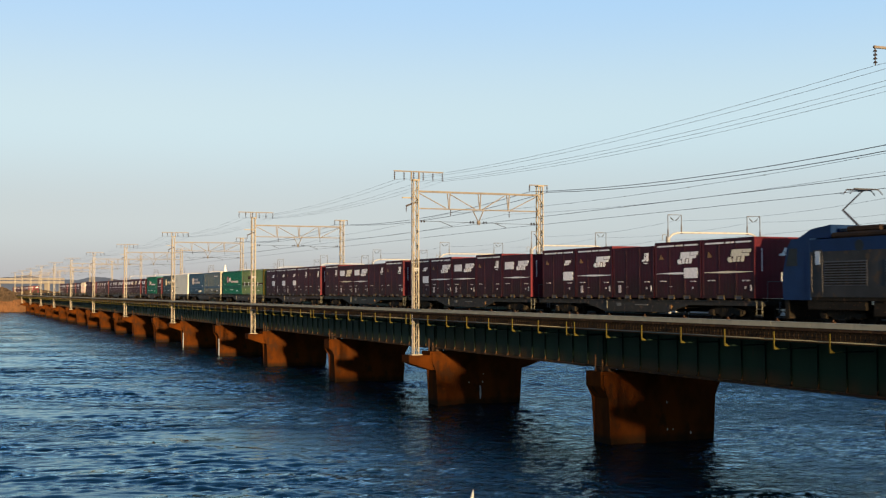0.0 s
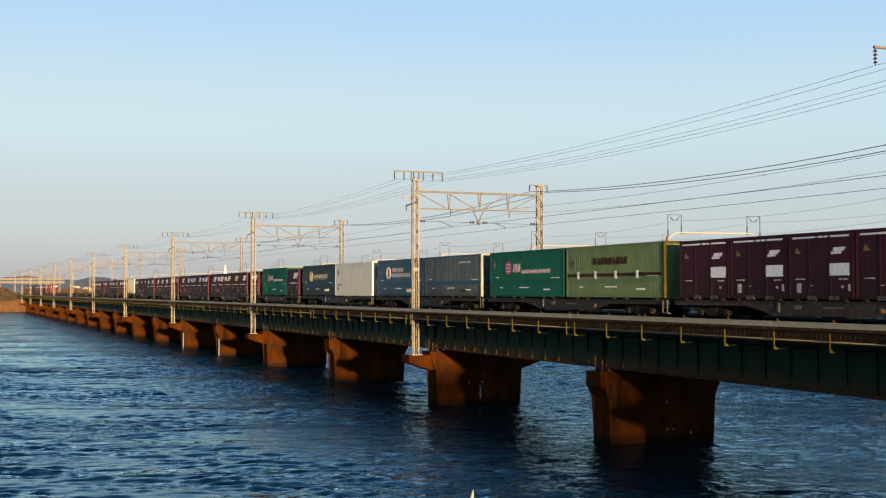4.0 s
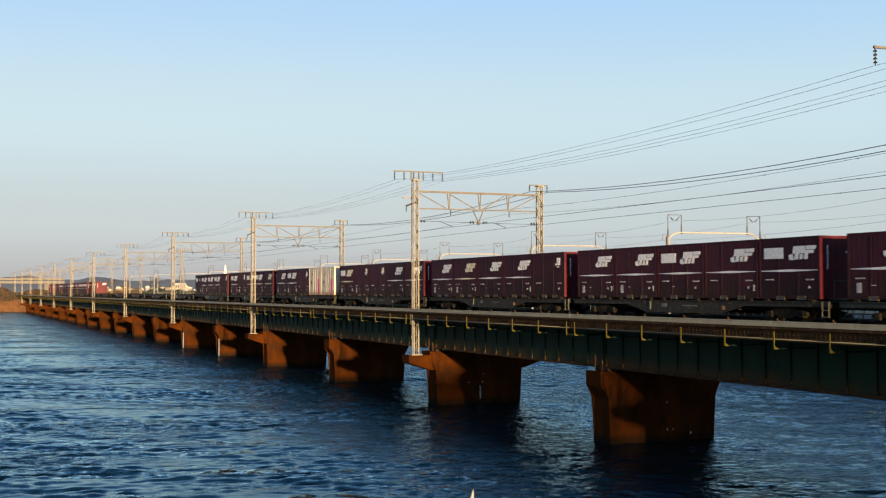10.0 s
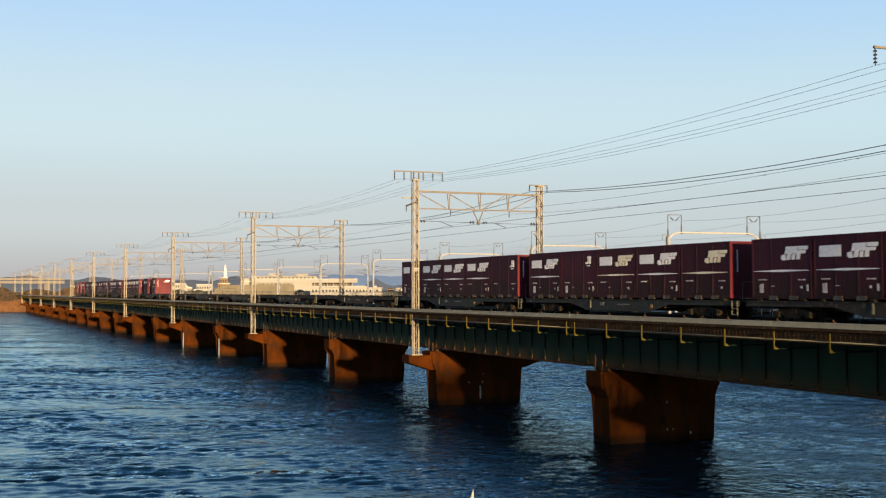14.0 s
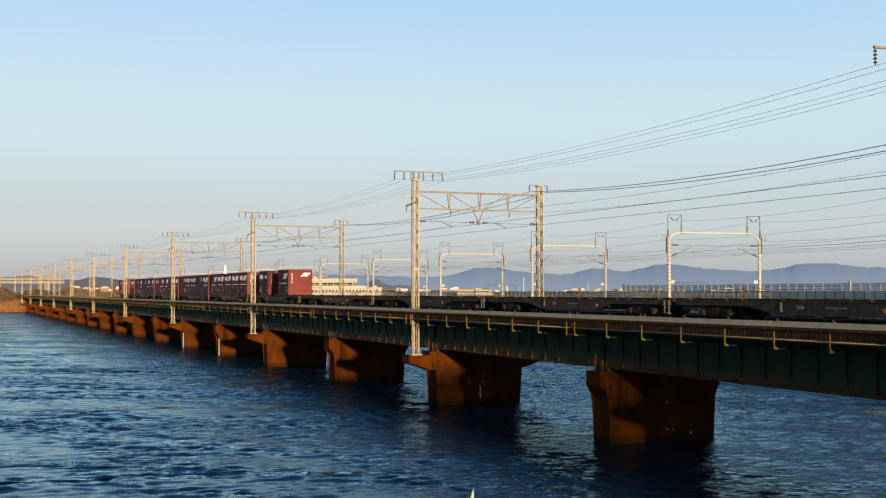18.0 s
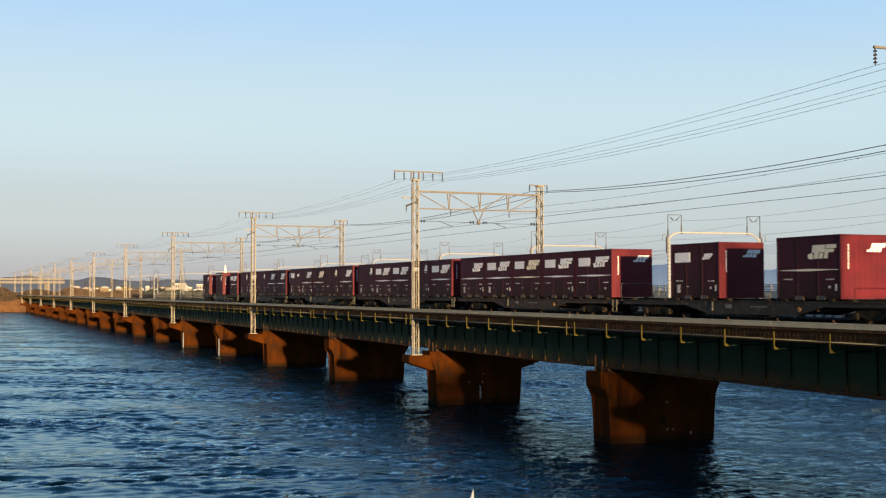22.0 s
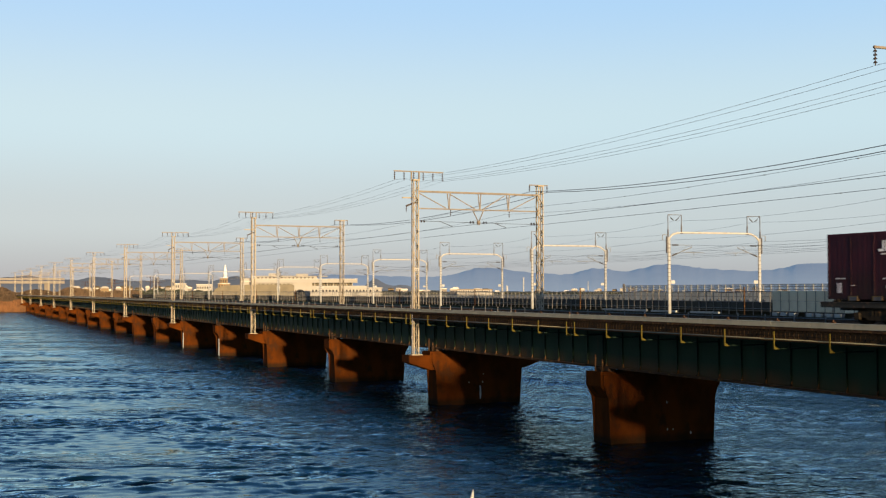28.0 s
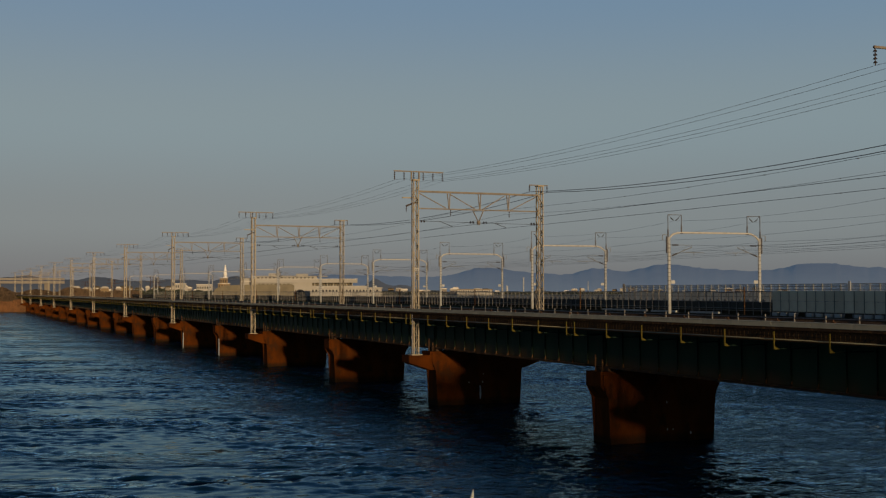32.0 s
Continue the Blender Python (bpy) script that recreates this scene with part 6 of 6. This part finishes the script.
def locomotive():
    """Electric freight locomotive; its rear end is the origin and it runs towards negative y."""
    M.update({
        "loco_grey": surface("loco_grey", (0.030, 0.031, 0.031), (0.019, 0.0195, 0.019), 1.0, 0.6, rust=(0.05, 0.034, 0.022), rust_at=0.58, spec=0.1),
        "loco_blue": surface("loco_blue", (0.005, 0.021, 0.068), (0.004, 0.016, 0.05), 1.0, 0.5, spec=0.1),
        "roof_grime": surface("roof_grime", (0.03, 0.018, 0.011), (0.016, 0.011, 0.008), 2.0, 0.85, spec=0.08),
        "cab_glass": surface("cab_glass", (0.012, 0.016, 0.018), (0.008, 0.011, 0.012), 2.0, 0.35, spec=0.12),
    })
    lo = thing("locomotive", "blue and grey electric freight locomotive with raised pantograph", "locomotive")
    F, w = -17.6, 1.4

    def shellband(z0, z1, y0, y1, x=w):
        return box(bmesh.new(), -x, x, y0, y1, z0, z1)
    part("lower_body", shellband(1.12, 2.88, F + 1.9, -1.9), "loco_grey", lo, "dusty grey side wall")
    part("upper_body", shellband(2.88, 3.36, F + 1.9, -1.9, w + 0.004), "loco_blue", lo, "dark blue upper band")
    part("solebar", shellband(0.98, 1.12, F + 0.3, -0.3, w - 0.05), "bogie", lo)
    for sg, y in ((1, -1.9), (-1, F + 1.9)):
        o = [(0, 1.0), (1.62, 1.0), (1.66, 1.9), (1.35, 3.1), (1.1, 3.42), (0, 3.42)]
        o = [(y + sg * a, z) for a, z in o]
        cab = part("cab", prism(bmesh.new(), o, -w - 0.006, w + 0.006, "x"), "loco_blue", lo, "blue driver's cab")
        o = [(1.67, 2.05), (1.38, 3.08), (1.36, 3.06), (1.64, 2.04)]
        part("windscreen", prism(bmesh.new(), [(y + sg * (a + 0.015), z) for a, z in o], -1.2, 1.2, "x"), "cab_glass", cab, "dark windscreen")
        for x in (-w - 0.012, w + 0.006):
            part("side_window", prism(bmesh.new(), [(y + sg * a, z) for a, z in ((0.75, 2.35), (1.42, 2.35), (1.22, 3.05), (0.75, 3.05))], x, x + 0.006, "x"), "cab_glass", cab, "dark cab side window")
        for x in (-0.9, 0.9):
            part("headlight", rod(bmesh.new(), (x, y + sg * 1.6, 1.45), (x, y + sg * 1.72, 1.45), 0.11, sides=12), "white", cab, "round headlight")
        o = [(y + sg * 1.1, 3.42), (y + sg * 0.2, 3.8), (y - sg * 0.9, 3.92), (y - sg * 0.9, 3.42)]
        part("roof_fairing", prism(bmesh.new(), o, -1.15, 1.15, "x"), "loco_blue", lo, "blue sloping roof fairing")
        for k in (0.15, 0.75):
            part("handrail", rod(bmesh.new(), (-w - 0.05, y - sg * k, 1.3), (-w - 0.05, y - sg * k, 2.75), 0.009, sides=6), "galv", lo, "grey cab handrail")
        part("cab_door", box(bmesh.new(), -w - 0.012, -w, y - sg * 0.45 - 0.25, y - sg * 0.45 + 0.25, 1.2, 2.95), "loco_grey", lo, "grey cab door")
        # the pane's bright reflection is put in as white paint
        part("door_window", box(bmesh.new(), -w - 0.018, -w - 0.012, y - sg * 0.45 - 0.13, y - sg * 0.45 + 0.13, 2.38, 2.9), "white", lo, "pane painted white for its reflection")
        part("marker_plate", box(bmesh.new(), -w - 0.02, -w + 0.3, y + sg * 1.66, y + sg * 1.70, 1.75, 2.1), "white", cab, "white marker plate")
        part("snow_plough", prism(bmesh.new(), [(y + sg * 1.5, 0.25), (y + sg * 1.75, 0.22), (y + sg * 1.75, 1.0), (y + sg * 1.5, 1.0)], -1.2, 1.2, "x"), "bogie", lo, "grimy end skirt")
        part("coupler", box(bmesh.new(), -0.15, 0.15, min(y + sg * 1.5, y + sg * 2.3), max(y + sg * 1.5, y + sg * 2.3), 0.72, 1.0, 0.03), "bogie", lo)
    part("roof", box(bmesh.new(), -1.2, 1.2, F + 2.8, -2.8, 3.36, 3.6, 0.08), "roof_grime", lo, "grimy roof")
    for y0, y1, h in ((-5.2, -3.4, 3.82), (-8.8, -6.4, 3.9), (-12.5, -10.0, 3.9), (-15.0, -13.2, 3.8)):
        part("roof_housing", box(bmesh.new(), -0.95, 0.95, y0, y1, 3.6, h, 0.06), "roof_grime", lo, "grimy roof housing")
    for y in (-5.0, -8.2, -11.4):
        g = part("grille", box(bmesh.new(), -w - 0.02, -w - 0.002, y, y + 2.3, 1.55, 2.5), "dark", lo, "dark side grille")
        slat = mesh_of("slat", bar(bmesh.new(), (-w - 0.03, 0.05, 0), (-w - 0.03, 2.25, 0), 0.02, 0.05), "bogie")
        for k in range(9):
            part("slat", slat, None, g, at=(0, y, 1.62 + k * 0.1))
    for y in (-4.6, -7.6, -10.6, -13.6):
        part("round_window", rod(bmesh.new(), (-w - 0.014, y, 3.05), (-w - 0.004, y, 3.05), 0.22, sides=14), "cab_glass", lo, "small round window")
    for yc, up in ((-3.15, True), (-14.4, False)):
        bm = bmesh.new()
        box(bm, -0.7, 0.7, yc - 0.5, yc + 0.6, 3.66, 3.76)
        pg = part("pantograph", bm, "dark", lo, "single-arm pantograph")
        if up:
            knee, head = (0, yc + 0.95, 4.55), (0, yc - 0.15, 5.22)
        else:
            knee, head = (0, yc + 1.2, 3.9), (0, yc - 0.5, 4.0)
        part("lower_arm", rod(bmesh.new(), (0, yc - 0.1, 3.74), knee, 0.045, sides=6), "dark", pg)
        part("upper_arm", rod(bmesh.new(), knee, head, 0.03, sides=6), "dark", pg)
        bm = bmesh.new()
        for dy in (-0.2, 0.2):
            box(bm, -0.6, 0.6, head[1] + dy - 0.04, head[1] + dy + 0.04, head[2] + 0.02, head[2] + 0.075)
            for sx in (-1, 1):
                bar(bm, (sx * 0.58, head[1] + dy, head[2] + 0.05), (sx * 0.8, head[1] + dy, head[2] - 0.14), 0.03)
        bar(bm, (0, head[1] - 0.25, head[2]), (0, head[1] + 0.25, head[2]), 0.05)
        part("collector_head", bm, "dark", pg)
    for y in (-3.2, -8.8, -14.4):
        b = part("bogie", BOGIE, None, lo, at=(0, y, 0))
        for dy in (-1.15, 1.15):
            part("wheelset", WHEELS, None, b, "steel wheelset", at=(0, dy, 0))
        bm = bmesh.new()
        box(bm, -1.3, -1.0, y - 1.6, y + 1.6, 0.62, 0.98, 0.03)
        part("bogie_cover", bm, "bogie", lo)
    for y in (-6.0, -11.6):
        part("underfloor_box", box(bmesh.new(), -1.25, 1.25, y - 0.9, y + 0.9, 0.4, 0.98, 0.04), "bogie", lo)
    return lo


place(locomotive(), FRONT0 - 1.75)


def motions():
    for ob, s in movers:
        walk(ob, [(t, pose(0, s - d, 0)) for t, d in ROWS])
    walk(water, [(t, pose(0.46 * t, -0.2 * t, WATER)) for t in (0, 16, 32)])


motions()
